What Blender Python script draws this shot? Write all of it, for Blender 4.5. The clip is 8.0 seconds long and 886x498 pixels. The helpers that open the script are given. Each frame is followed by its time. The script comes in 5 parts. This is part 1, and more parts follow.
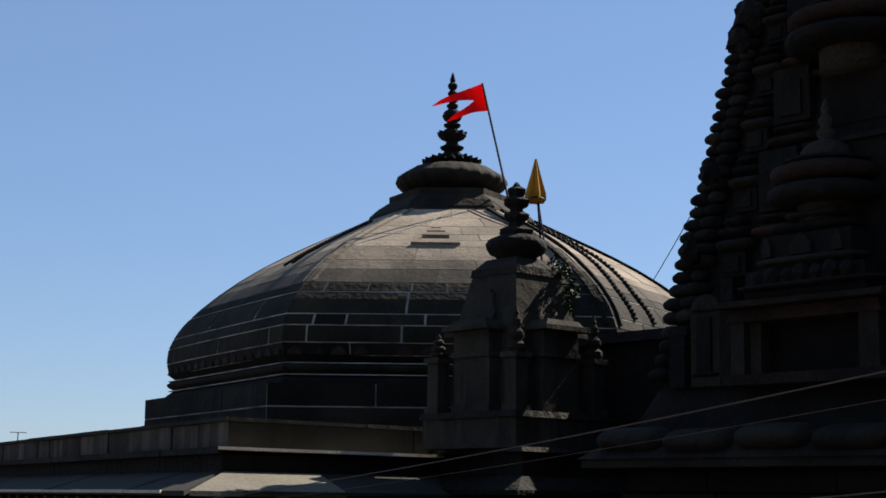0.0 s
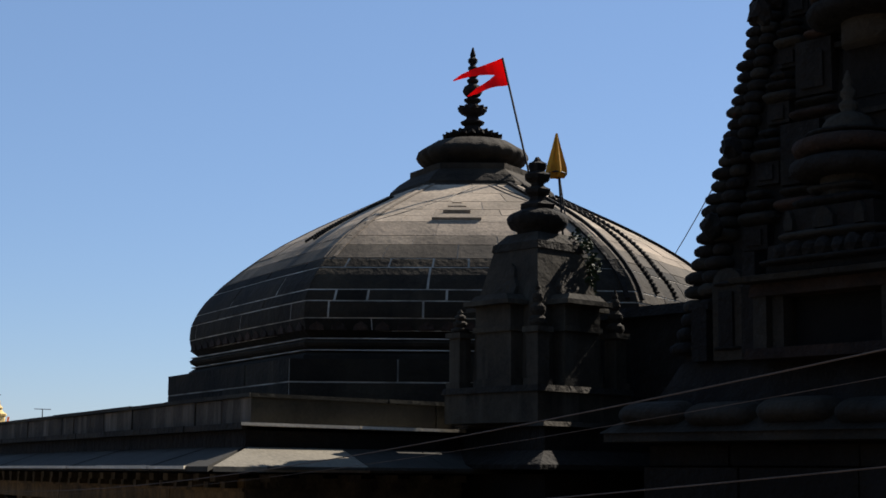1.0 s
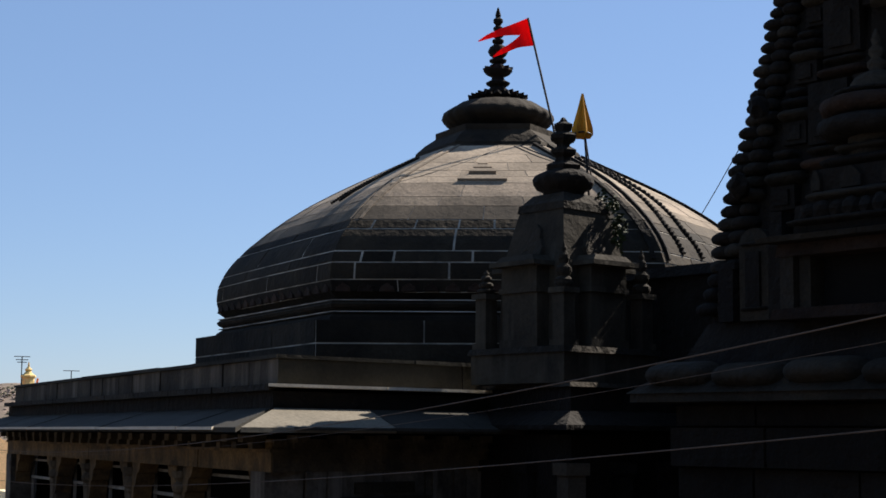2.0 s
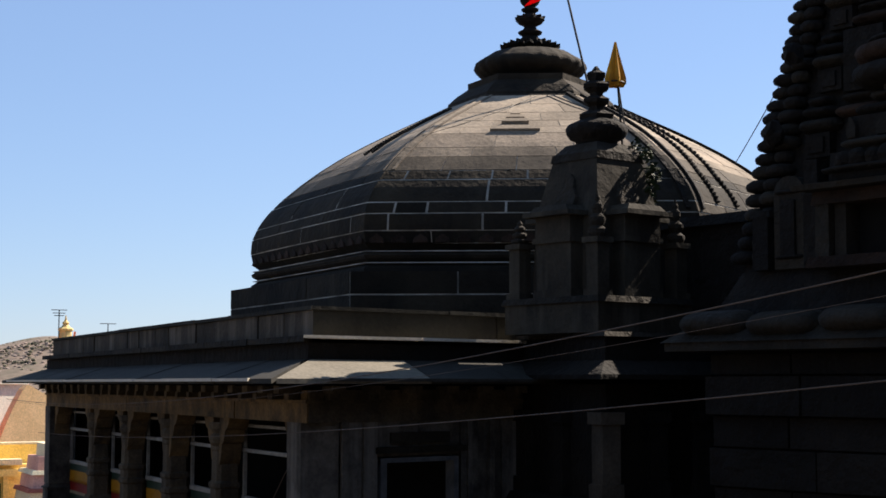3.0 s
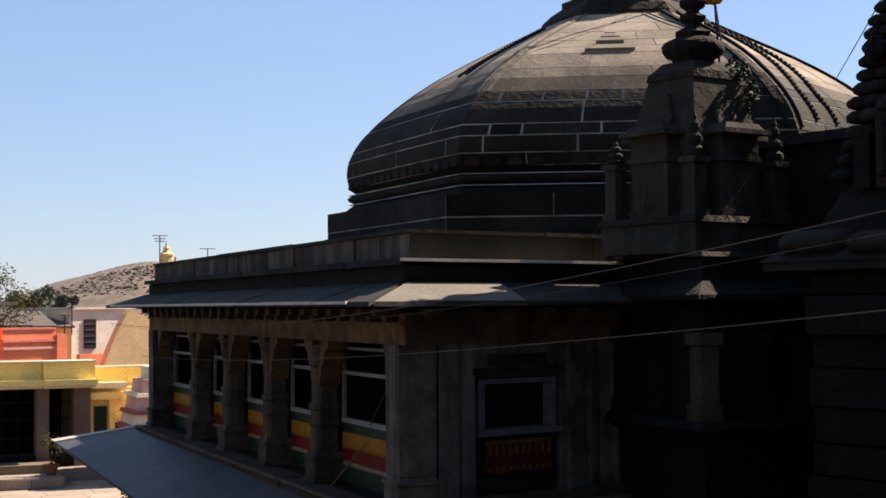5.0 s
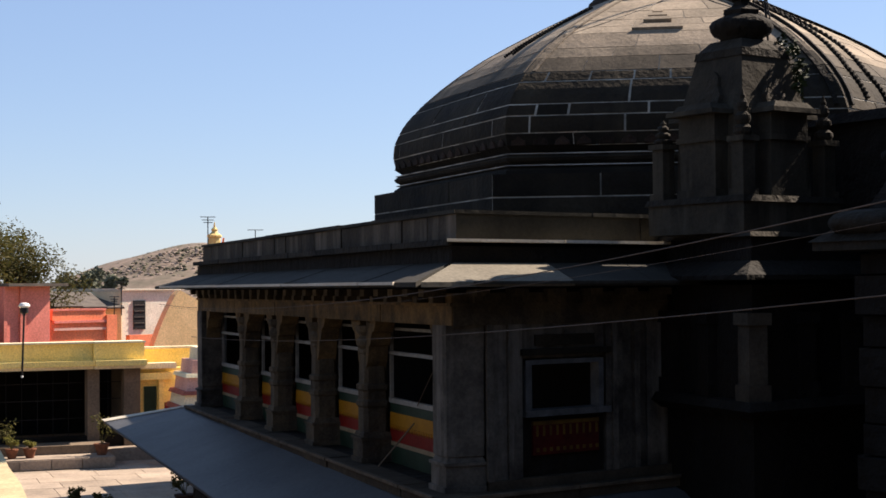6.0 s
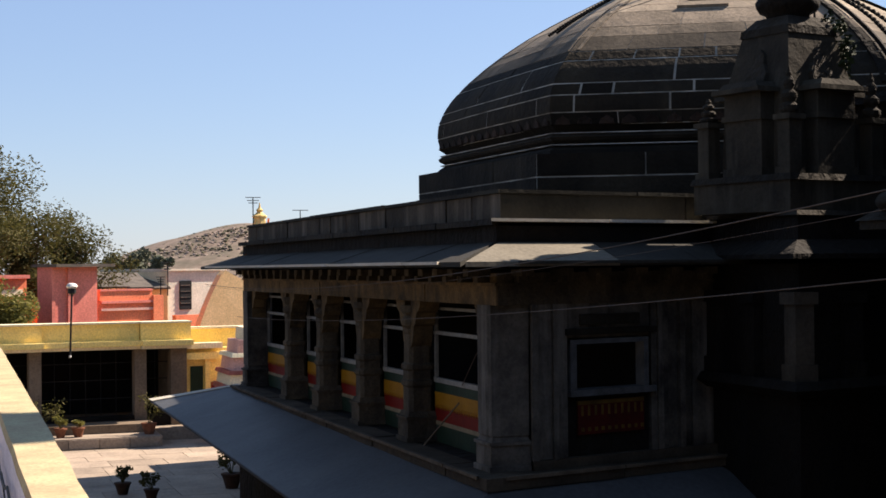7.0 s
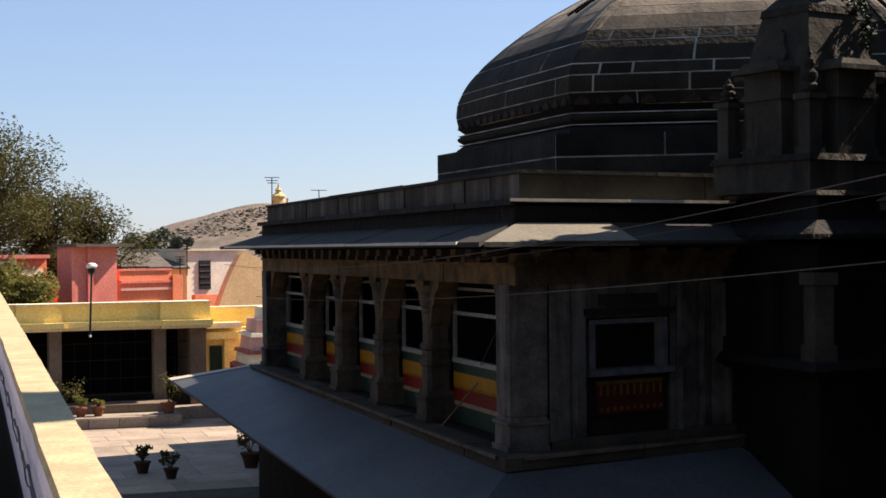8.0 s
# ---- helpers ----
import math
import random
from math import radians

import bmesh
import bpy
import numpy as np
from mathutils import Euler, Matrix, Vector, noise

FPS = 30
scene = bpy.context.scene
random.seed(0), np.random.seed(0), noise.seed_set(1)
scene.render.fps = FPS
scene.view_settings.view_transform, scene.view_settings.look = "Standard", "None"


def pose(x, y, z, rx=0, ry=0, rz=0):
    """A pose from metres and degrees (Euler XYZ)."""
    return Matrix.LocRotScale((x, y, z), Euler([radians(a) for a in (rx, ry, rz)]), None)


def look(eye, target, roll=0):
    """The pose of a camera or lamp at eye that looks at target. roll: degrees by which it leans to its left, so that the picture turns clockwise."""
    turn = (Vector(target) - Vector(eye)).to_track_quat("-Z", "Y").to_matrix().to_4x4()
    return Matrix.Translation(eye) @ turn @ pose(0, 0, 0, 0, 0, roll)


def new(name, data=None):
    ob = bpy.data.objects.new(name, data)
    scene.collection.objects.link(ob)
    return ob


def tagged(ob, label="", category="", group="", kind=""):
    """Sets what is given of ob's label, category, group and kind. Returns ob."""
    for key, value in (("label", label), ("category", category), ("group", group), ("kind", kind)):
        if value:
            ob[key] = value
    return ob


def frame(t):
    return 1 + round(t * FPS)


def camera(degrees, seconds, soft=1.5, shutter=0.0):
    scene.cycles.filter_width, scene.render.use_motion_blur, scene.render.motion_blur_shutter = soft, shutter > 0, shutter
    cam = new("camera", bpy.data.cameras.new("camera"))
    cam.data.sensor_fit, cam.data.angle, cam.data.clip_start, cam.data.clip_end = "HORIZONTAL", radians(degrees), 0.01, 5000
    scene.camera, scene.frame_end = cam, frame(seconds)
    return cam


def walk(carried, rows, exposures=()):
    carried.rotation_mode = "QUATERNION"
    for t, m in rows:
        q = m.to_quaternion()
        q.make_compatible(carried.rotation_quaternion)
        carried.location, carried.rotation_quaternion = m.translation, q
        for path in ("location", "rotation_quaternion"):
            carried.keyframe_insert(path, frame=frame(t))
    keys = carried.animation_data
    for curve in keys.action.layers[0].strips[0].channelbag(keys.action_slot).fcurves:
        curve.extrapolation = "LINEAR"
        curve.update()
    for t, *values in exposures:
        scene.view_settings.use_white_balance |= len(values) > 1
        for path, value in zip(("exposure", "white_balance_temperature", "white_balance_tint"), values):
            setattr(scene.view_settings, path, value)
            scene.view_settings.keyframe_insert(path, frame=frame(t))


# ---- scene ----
# One stand on a terrace: the camera pans to the left and tilts down.
cam = camera(32.03, 8.0, soft=1.65)
EYE = 5.6
ROWS = [  # seconds, yaw, pitch, roll
    (0.0, -28.534, 9.204, -0.704),
    (0.5, -28.172, 8.846, -0.598),
    (1.0, -27.706, 8.277, -0.485),
    (1.5, -27.276, 7.649, -0.507),
    (3.0, -25.447, 4.995, -0.073),
    (3.5, -24.8, 4.2, -0.0),
    (4.0, -23.888, 3.343, 0.183),
    (4.5, -22.847, 2.632, 0.297),
    (6.0, -20.126, 1.41, 0.442),
    (6.5, -19.302, 1.065, 0.517),
    (7.0, -18.474, 0.673, 0.572),
    (7.5, -17.897, 0.324, 0.56),
    (8.0, -17.781, -0.06, 0.533),
]
walk(cam, [(t, pose(0, 0, EYE, 90 + pitch, roll, yaw)) for t, yaw, pitch, roll in ROWS],
     exposures=[(0.0, 0.95, 6550, 11), (1.7, 1.02, 6600, 12), (2.8, 1.28, 6800, 14), (3.5, 1.36, 6950, 15), (8.0, 1.34, 7250, 17)])

# ---- world and sun ----
SUN_AZ, SUN_EL = radians(13), radians(43)      # from +x towards +y; height
world = bpy.data.worlds.new("world")
scene.world = world
world.use_nodes = True
wn = world.node_tree.nodes
sky = wn.new("ShaderNodeTexSky")
sky.sky_type = "NISHITA"
sky.sun_disc = False
sky.sun_elevation = SUN_EL
sky.sun_rotation = math.pi / 2 - SUN_AZ
sky.air_density, sky.dust_density, sky.ozone_density = 1.0, 0.12, 2.0
tint = wn.new("ShaderNodeMix")
tint.data_type, tint.blend_type = "RGBA", "MULTIPLY"
tint.inputs["Factor"].default_value = 1.0
tint.inputs["B"].default_value = (0.92, 0.99, 1.22, 1)
world.node_tree.links.new(sky.outputs[0], tint.inputs["A"])
haze = wn.new("ShaderNodeMix")           # thin even haze over the clear sky
haze.data_type = "RGBA"
haze.inputs["Factor"].default_value = 0.42
haze.inputs["B"].default_value = (2.6, 4.45, 7.0, 1)
world.node_tree.links.new(tint.outputs["Result"], haze.inputs["A"])
world.node_tree.links.new(haze.outputs["Result"], wn["Background"].inputs[0])
wn["Background"].inputs[1].default_value = 0.05
sun_data = bpy.data.lights.new("sun", "SUN")
sun_data.energy, sun_data.angle, sun_data.color = 5.0, radians(0.5), (1.0, 0.93, 0.82)
sun = new("sun", sun_data)
sun.matrix_world = look((0, 0, 60), (-math.cos(SUN_AZ) * math.cos(SUN_EL), -math.sin(SUN_AZ) * math.cos(SUN_EL), 60 - math.sin(SUN_EL)))


# ---- materials ----
def material(name, colour, rough=0.85, second=None, scale=3.0, fine=40.0, bump=0.3, metal=0.0, island=0.0, streak=0.0, streak_colour=(0.02, 0.02, 0.02), streak_scale=2.2, lump=0.0):
    """Two scales of stains and grain over a base colour, with bump; island: change from piece to piece; streak: upright run-off stains; lump: coarse weathered relief in metres."""
    m = bpy.data.materials.new(name)
    m.use_nodes = True
    nt = m.node_tree
    b = nt.nodes["Principled BSDF"]
    b.inputs["Roughness"].default_value = rough
    b.inputs["Metallic"].default_value = metal
    b.inputs["Specular IOR Level"].default_value = 0.15
    co = nt.nodes.new("ShaderNodeTexCoord")
    geo = nt.nodes.new("ShaderNodeNewGeometry")
    src = geo.outputs["Position"]

    def tex(s, detail, vec=src):
        n = nt.nodes.new("ShaderNodeTexNoise")
        n.inputs["Scale"].default_value, n.inputs["Detail"].default_value, n.inputs["Roughness"].default_value = s, detail, 0.6
        nt.links.new(vec, n.inputs["Vector"])
        return n.outputs["Fac"]

    def ramp(fac, lo, hi):
        r = nt.nodes.new("ShaderNodeMapRange")
        r.inputs["From Min"].default_value, r.inputs["From Max"].default_value = lo, hi
        nt.links.new(fac, r.inputs["Value"])
        return r.outputs[0]

    def mix(fac, a, bcol, kind="MIX", amount=None):
        n = nt.nodes.new("ShaderNodeMix")
        n.data_type, n.blend_type = "RGBA", kind
        for sock, v in ((n.inputs["Factor"], fac), (n.inputs["A"], a), (n.inputs["B"], bcol)):
            if isinstance(v, (int, float)):
                sock.default_value = v
            elif isinstance(v, tuple):
                sock.default_value = (*v, 1)
            else:
                nt.links.new(v, sock)
        return n.outputs["Result"]

    second = second or tuple(c * 0.6 for c in colour)
    col = mix(ramp(tex(scale, 5), 0.35, 0.68), colour, second)
    g = ramp(tex(fine, 4), 0.25, 0.75)
    mr = nt.nodes.new("ShaderNodeMapRange")
    mr.inputs["To Min"].default_value, mr.inputs["To Max"].default_value = 0.7, 1.2
    nt.links.new(g, mr.inputs["Value"])
    cc = nt.nodes.new("ShaderNodeCombineColor")
    for i in range(3):
        nt.links.new(mr.outputs[0], cc.inputs[i])
    col = mix(1.0, col, cc.outputs[0], "MULTIPLY")
    if streak:
        mp = nt.nodes.new("ShaderNodeMapping")
        mp.inputs["Scale"].default_value = (1, 1, 0.12)
        nt.links.new(src, mp.inputs["Vector"])
        s = ramp(tex(streak_scale, 4, mp.outputs[0]), 0.5, 0.72)
        sm = nt.nodes.new("ShaderNodeMath")
        sm.operation = "MULTIPLY"
        sm.inputs[1].default_value = streak
        nt.links.new(s, sm.inputs[0])
        col = mix(sm.outputs[0], col, streak_colour)
    if island:
        oi = nt.nodes.new("ShaderNodeObjectInfo")
        r = nt.nodes.new("ShaderNodeMapRange")
        r.inputs["To Min"].default_value, r.inputs["To Max"].default_value = 1 - island, 1 + island
        nt.links.new(oi.outputs["Random"], r.inputs["Value"])
        c2 = nt.nodes.new("ShaderNodeCombineColor")
        for i in range(3):
            nt.links.new(r.outputs[0], c2.inputs[i])
        col = mix(1.0, col, c2.outputs[0], "MULTIPLY")
    nt.links.new(col, b.inputs["Base Color"])
    if bump:
        bn = nt.nodes.new("ShaderNodeBump")
        bn.inputs["Strength"].default_value, bn.inputs["Distance"].default_value = bump, 0.02
        nt.links.new(tex(fine * 0.5, 6), bn.inputs["Height"])
        if lump:
            coarse = nt.nodes.new("ShaderNodeBump")
            coarse.inputs["Strength"].default_value, coarse.inputs["Distance"].default_value = 1.0, lump
            nt.links.new(tex(5.0, 3), coarse.inputs["Height"])
            nt.links.new(coarse.outputs[0], bn.inputs["Normal"])
        nt.links.new(bn.outputs[0], b.inputs["Normal"])
    return m


RED_BASALT = material("rust tinged basalt", (0.036, 0.02, 0.013), 0.9, (0.014, 0.009, 0.0065), 1.1, 22, 0.6, island=0.3, streak=0.3, lump=0.07)
BASALT = material("weathered basalt", (0.029, 0.0235, 0.017), 0.9, (0.0112, 0.0094, 0.0071), 0.8, 25, 0.6, island=0.25, streak=0.35, lump=0.07)
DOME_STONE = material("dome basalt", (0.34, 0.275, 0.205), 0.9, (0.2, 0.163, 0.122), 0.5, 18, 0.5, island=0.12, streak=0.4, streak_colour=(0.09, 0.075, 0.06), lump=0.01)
# Near-black dome stone: the shade low on the dome is in its colour.
SHADED_STONE = material("shade blackened dome stone", (0.024, 0.018, 0.0115), 0.9, (0.0075, 0.006, 0.0045), 0.9, 20, 0.5, island=0.45, streak=0.5, streak_colour=(0.04, 0.031, 0.02), streak_scale=1.5, lump=0.025)
TERRACE = material("dull terrace plaster", (0.42, 0.39, 0.37), 0.9, (0.3, 0.28, 0.26), 1.0, 20, 0.2)
GREY_WALL = material("old grey stone wall", (0.1, 0.09, 0.078), 0.9, (0.06, 0.054, 0.048), 1.0, 20, 0.4, streak=0.3)
JOINT = material("dusty joint fill", (0.09, 0.078, 0.066), 0.95)
PANEL_CREAM = material("cream paint", (0.3, 0.23, 0.14), 0.6)
PALE_BLUE = material("pale blue grey paint", (0.1, 0.104, 0.108), 0.6, (0.045, 0.047, 0.05), 5, 50, 0.1)
PINK_DARK = material("deep pink limewash", (0.45, 0.14, 0.1), 0.9)
GOLD_PAINT = material("golden yellow paint", (0.7, 0.52, 0.22), 0.7, (0.55, 0.4, 0.16), 3, 30, 0.1)
LEDGE_STONE = material("dusty brown ledge stone", (0.07, 0.054, 0.038), 0.9, (0.03, 0.024, 0.018), 1.3, 22, 0.5, island=0.2, lump=0.03)
LEDGE_EDGE = material("worn ledge edge", (0.13, 0.1, 0.072), 0.9, (0.05, 0.04, 0.03), 2.5, 30, 0.4)
PARAPET_STONE = material("grey green parapet stone", (0.032, 0.03, 0.023), 0.9, (0.013, 0.012, 0.0095), 1.0, 22, 0.5, island=0.2, streak=0.4, lump=0.02)
PILLAR_STONE = material("dusty grey brown pillar stone", (0.12, 0.092, 0.06), 0.9, (0.04, 0.033, 0.026), 1.6, 25, 0.6, streak=0.6, streak_colour=(0.022, 0.02, 0.02), streak_scale=3.0, lump=0.05)
STAINED = material("lime streaked basalt", (0.062, 0.05, 0.037), 0.9, (0.024, 0.0198, 0.0152), 1.2, 22, 0.5, streak=0.7, streak_colour=(0.17, 0.142, 0.112), streak_scale=2.4, lump=0.025)
WALL_STAINED = material("lime streaked grey wall stone", (0.1, 0.088, 0.074), 0.9, (0.022, 0.02, 0.019), 2.2, 22, 0.5, island=0.15, streak=0.75, streak_colour=(0.25, 0.225, 0.195), streak_scale=1.7, lump=0.03)
TURRET_STONE = material("dark turret stone", (0.042, 0.035, 0.025), 0.9, (0.016, 0.0135, 0.0105), 1.4, 22, 0.5, streak=0.6, streak_colour=(0.085, 0.075, 0.056), streak_scale=2.6, lump=0.018)
# Dark copy of the eave slab, with shade painted into its colour.
SHADED_SLAB = material("shade darkened eave slab", (0.04, 0.037, 0.031), 0.9, (0.024, 0.0225, 0.019), 1.2, 20, 0.4, island=0.15)
# Dome tones from mid to upper carry the fade into shade as colour.
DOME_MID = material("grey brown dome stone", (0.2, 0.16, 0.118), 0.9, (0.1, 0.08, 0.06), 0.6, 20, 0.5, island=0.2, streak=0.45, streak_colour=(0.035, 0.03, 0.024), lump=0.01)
DOME_LOW = material("half shaded dome stone", (0.11, 0.088, 0.064), 0.9, (0.05, 0.041, 0.031), 0.6, 20, 0.5, island=0.25, streak=0.5, streak_colour=(0.018, 0.015, 0.012))
DOME_UPPER = material("lightly shaded dome stone", (0.27, 0.215, 0.16), 0.9, (0.14, 0.113, 0.085), 0.6, 20, 0.5, island=0.15, streak=0.45, streak_colour=(0.06, 0.05, 0.04), lump=0.01)
# Pale edge colour that paints in where the sun catches a rim.
LIT_EDGE = material("sunlit pale edge", (0.55, 0.5, 0.42), 0.9, (0.42, 0.38, 0.31), 1.5, 30, 0.2)
# Paler leaf colour with the distance haze mixed into it.
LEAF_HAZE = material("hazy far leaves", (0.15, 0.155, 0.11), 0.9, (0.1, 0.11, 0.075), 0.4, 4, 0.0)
DARK_STONE = material("sooty basalt", (0.0135, 0.0105, 0.0078), 0.9, (0.006, 0.0047, 0.0038), 0.9, 25, 0.6, island=0.2, streak=0.3, lump=0.08)
MORTAR = material("pale lime mortar", (0.48, 0.44, 0.375), 0.95, (0.1, 0.09, 0.075), 1.3, 40, 0.3)
WARM_STONE = material("ochre washed stone", (0.2, 0.128, 0.06), 0.9, (0.045, 0.034, 0.023), 2.0, 25, 0.5, streak=0.7, streak_colour=(0.025, 0.022, 0.02), streak_scale=3.0, lump=0.04)
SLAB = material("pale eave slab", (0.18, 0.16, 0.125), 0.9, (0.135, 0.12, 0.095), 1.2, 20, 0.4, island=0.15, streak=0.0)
RED_CLOTH = material("red cloth", (0.72, 0.012, 0.012), 0.75, (0.55, 0.008, 0.01), 3, 60, 0.1)
SAFFRON = material("saffron cloth", (0.5, 0.27, 0.025), 0.7, (0.28, 0.13, 0.02), 6, 60, 0.2)
IRON = material("dark iron", (0.03, 0.03, 0.032), 0.6, (0.02, 0.018, 0.017), 5, 60, 0.1, metal=0.6)
WIRE = material("dusty wire", (0.12, 0.088, 0.068), 0.7, None, 3, 60, 0)
SHEET = material("grey roofing sheet", (0.075, 0.077, 0.08), 0.55, (0.045, 0.047, 0.051), 0.6, 15, 0.15, streak=0.25, streak_colour=(0.09, 0.085, 0.078), streak_scale=0.8)
PANEL_GREEN = material("green paint", (0.018, 0.04, 0.024), 0.6)
PANEL_YELLOW = material("yellow paint", (0.38, 0.17, 0.008), 0.6, (0.3, 0.125, 0.008))
PANEL_OCHRE = material("dull ochre paint", (0.13, 0.07, 0.012), 0.7, (0.06, 0.035, 0.01), 5, 40, 0.1)
PANEL_DULL_RED = material("faded red paint on stone", (0.07, 0.006, 0.004), 0.7, (0.035, 0.005, 0.004), 4, 40, 0.1)
PANEL_RED = material("red paint", (0.2, 0.01, 0.005), 0.6, (0.14, 0.008, 0.005))
PALE_METAL = material("pale grey paint", (0.3, 0.285, 0.255), 0.5, (0.17, 0.162, 0.147), 6, 60, 0.05)
# Near-black backs that paint the shade inside hall, niche and arcade.
DARK = material("painted interior shade", (0.008, 0.007, 0.006), 0.95)
YELLOW_WALL = material("yellow limewash", (0.95, 0.73, 0.27), 0.9, (0.9, 0.66, 0.2), 0.7, 20, 0.05, streak=0.12, streak_colour=(0.5, 0.34, 0.14))
CREAM = material("cream limewash", (0.82, 0.72, 0.5), 0.9, (0.7, 0.6, 0.4), 1.0, 20, 0.05)
PINK = material("pink limewash", (0.7, 0.4, 0.33), 0.9, (0.58, 0.3, 0.25), 1.0, 20, 0.05)
ORANGE = material("terracotta paint", (0.86, 0.25, 0.13), 0.9, (0.75, 0.2, 0.1), 0.6, 15, 0.05, streak=0.15, streak_colour=(0.5, 0.22, 0.15))
BRICK_RED = material("faded red paint", (0.75, 0.24, 0.19), 0.9, (0.6, 0.18, 0.14), 0.8, 15, 0.05, streak=0.2, streak_colour=(0.4, 0.13, 0.1))
WHITE_WALL = material("white limewash", (0.76, 0.7, 0.58), 0.9, (0.62, 0.56, 0.45), 0.7, 15, 0.05, streak=0.2, streak_colour=(0.4, 0.38, 0.35))
TAN = material("tan plaster", (0.8, 0.53, 0.28), 0.9, (0.68, 0.44, 0.22), 1, 15, 0.05, streak=0.3, streak_colour=(0.5, 0.32, 0.16))
PARAPET = material("worn yellow limewash", (0.43, 0.37, 0.22), 0.9, (0.36, 0.26, 0.16), 4, 45, 0.3)
LILAC = material("lilac white limewash", (0.75, 0.71, 0.78), 0.9, (0.62, 0.58, 0.66), 3, 40, 0.2)
PLINTH = material("brown plinth stone", (0.2, 0.15, 0.105), 0.85, (0.12, 0.09, 0.065), 0.8, 14, 0.2)
PAVING = material("stone paving", (0.35, 0.28, 0.218), 0.85, (0.23, 0.185, 0.147), 0.8, 12, 0.2, island=0.14)
EARTH = material("dry ground", (0.1, 0.08, 0.057), 0.95, (0.07, 0.058, 0.042), 0.02, 2, 0.2)
HILL = material("rocky scrub hill", (0.22, 0.165, 0.135), 0.95, (0.11, 0.095, 0.072), 0.1, 0.5, 0.0)
ROCK = material("hill boulder", (0.3, 0.235, 0.2), 0.95, (0.19, 0.15, 0.125), 0.3, 3, 0.0)
BARK = material("bark", (0.1, 0.075, 0.055), 0.95, None, 4, 30, 0.6)
LEAF = material("dusty leaves", (0.105, 0.092, 0.034), 0.85, (0.042, 0.04, 0.016), 0.35, 5, 0.0)
HILL_SCRUB = material("dull hill scrub", (0.12, 0.11, 0.075), 0.95, (0.08, 0.075, 0.05), 0.5, 3, 0.0)
LEAF_WEED = material("dark weed leaves", (0.03, 0.042, 0.014), 0.7, (0.015, 0.02, 0.008), 3, 20, 0.0)
LEAF_BRIGHT = material("bright leaves", (0.19, 0.17, 0.05), 0.7, (0.1, 0.1, 0.028), 0.8, 8, 0.0)
# Dark copy of the pot clay, with the courtyard's shade in its colour.
SHADED_CLAY = material("shade darkened clay", (0.07, 0.036, 0.024), 0.9, (0.035, 0.022, 0.017), 6, 50, 0.3)
CLAY = material("clay pot", (0.2, 0.08, 0.045), 0.85, None, 6, 50, 0.2)
LAMP_WHITE = material("white enamel", (0.8, 0.78, 0.74), 0.4, None, 6, 50, 0)
BRASS = material("gilded finial", (0.75, 0.5, 0.14), 0.45, (0.6, 0.38, 0.1), 4, 40, 0.1, metal=0.3)
TILE = material("grey roof tiles", (0.13, 0.11, 0.095), 0.9, (0.08, 0.068, 0.06), 2, 30, 0.3)


def let_through(m, colour, share):
    """Thin cloth or leaf: part of the light passes to the other side."""
    nt = m.node_tree
    t = nt.nodes.new("ShaderNodeBsdfTranslucent")
    t.inputs["Color"].default_value = (*colour, 1)
    mix = nt.nodes.new("ShaderNodeMixShader")
    mix.inputs[0].default_value = share
    nt.links.new(nt.nodes["Principled BSDF"].outputs[0], mix.inputs[1])
    nt.links.new(t.outputs[0], mix.inputs[2])
    nt.links.new(mix.outputs[0], nt.nodes["Material Output"].inputs[0])


let_through(RED_CLOTH, (0.85, 0.02, 0.02), 0.5)
let_through(SAFFRON, (0.6, 0.33, 0.03), 0.25)
let_through(LEAF, (0.1, 0.1, 0.028), 0.22)
let_through(LEAF_BRIGHT, (0.2, 0.19, 0.05), 0.3)

# ---- mesh helpers ----
def part(name, bm, mat, parent=None, label="", smooth=False):
    """Link a bmesh as one mesh object, under a thing or a part."""
    me = bpy.data.meshes.new(name)
    bmesh.ops.recalc_face_normals(bm, faces=bm.faces)
    bm.to_mesh(me)
    bm.free()
    me.materials.append(mat)
    if smooth:
        me.polygons.foreach_set("use_smooth", [True] * len(me.polygons))
    ob = new(name, me)
    if parent is not None:
        ob.parent = parent
        ob.matrix_parent_inverse = parent.matrix_basis.inverted()
    if label:
        ob["label"] = label
    return ob


def thing(name, at=(0, 0, 0), label="", category="", group="", kind=""):
    e = new(name)
    e.matrix_basis = pose(*at)
    return tagged(e, label, category, group, kind)


def skin(bm, lo, hi):
    """A closed solid between two rings of as many points."""
    a = [bm.verts.new(p) for p in lo]
    b = [bm.verts.new(p) for p in hi]
    n = len(a)
    for i in range(n):
        bm.faces.new((a[i], a[(i + 1) % n], b[(i + 1) % n], b[i]))
    bm.faces.new(a[::-1])
    bm.faces.new(b)


def prism(bm, pts, z0, z1, top=None):
    skin(bm, [(x, y, z0) for x, y in pts], [(x, y, z1) for x, y in (top or pts)])


def box(bm, x0, x1, y0, y1, z0, z1, m=None, taper=0.0):
    """A box, its edges slightly worn by a chamfer; m moves it."""
    cx, cy, k = (x0 + x1) / 2, (y0 + y1) / 2, 1 - taper
    lo = [Vector(p) for p in ((x0, y0, z0), (x1, y0, z0), (x1, y1, z0), (x0, y1, z0))]
    hi = [Vector((cx + (p.x - cx) * k, cy + (p.y - cy) * k, z1)) for p in lo]
    if m is not None:
        lo, hi = [m @ p for p in lo], [m @ p for p in hi]
    skin(bm, lo, hi)


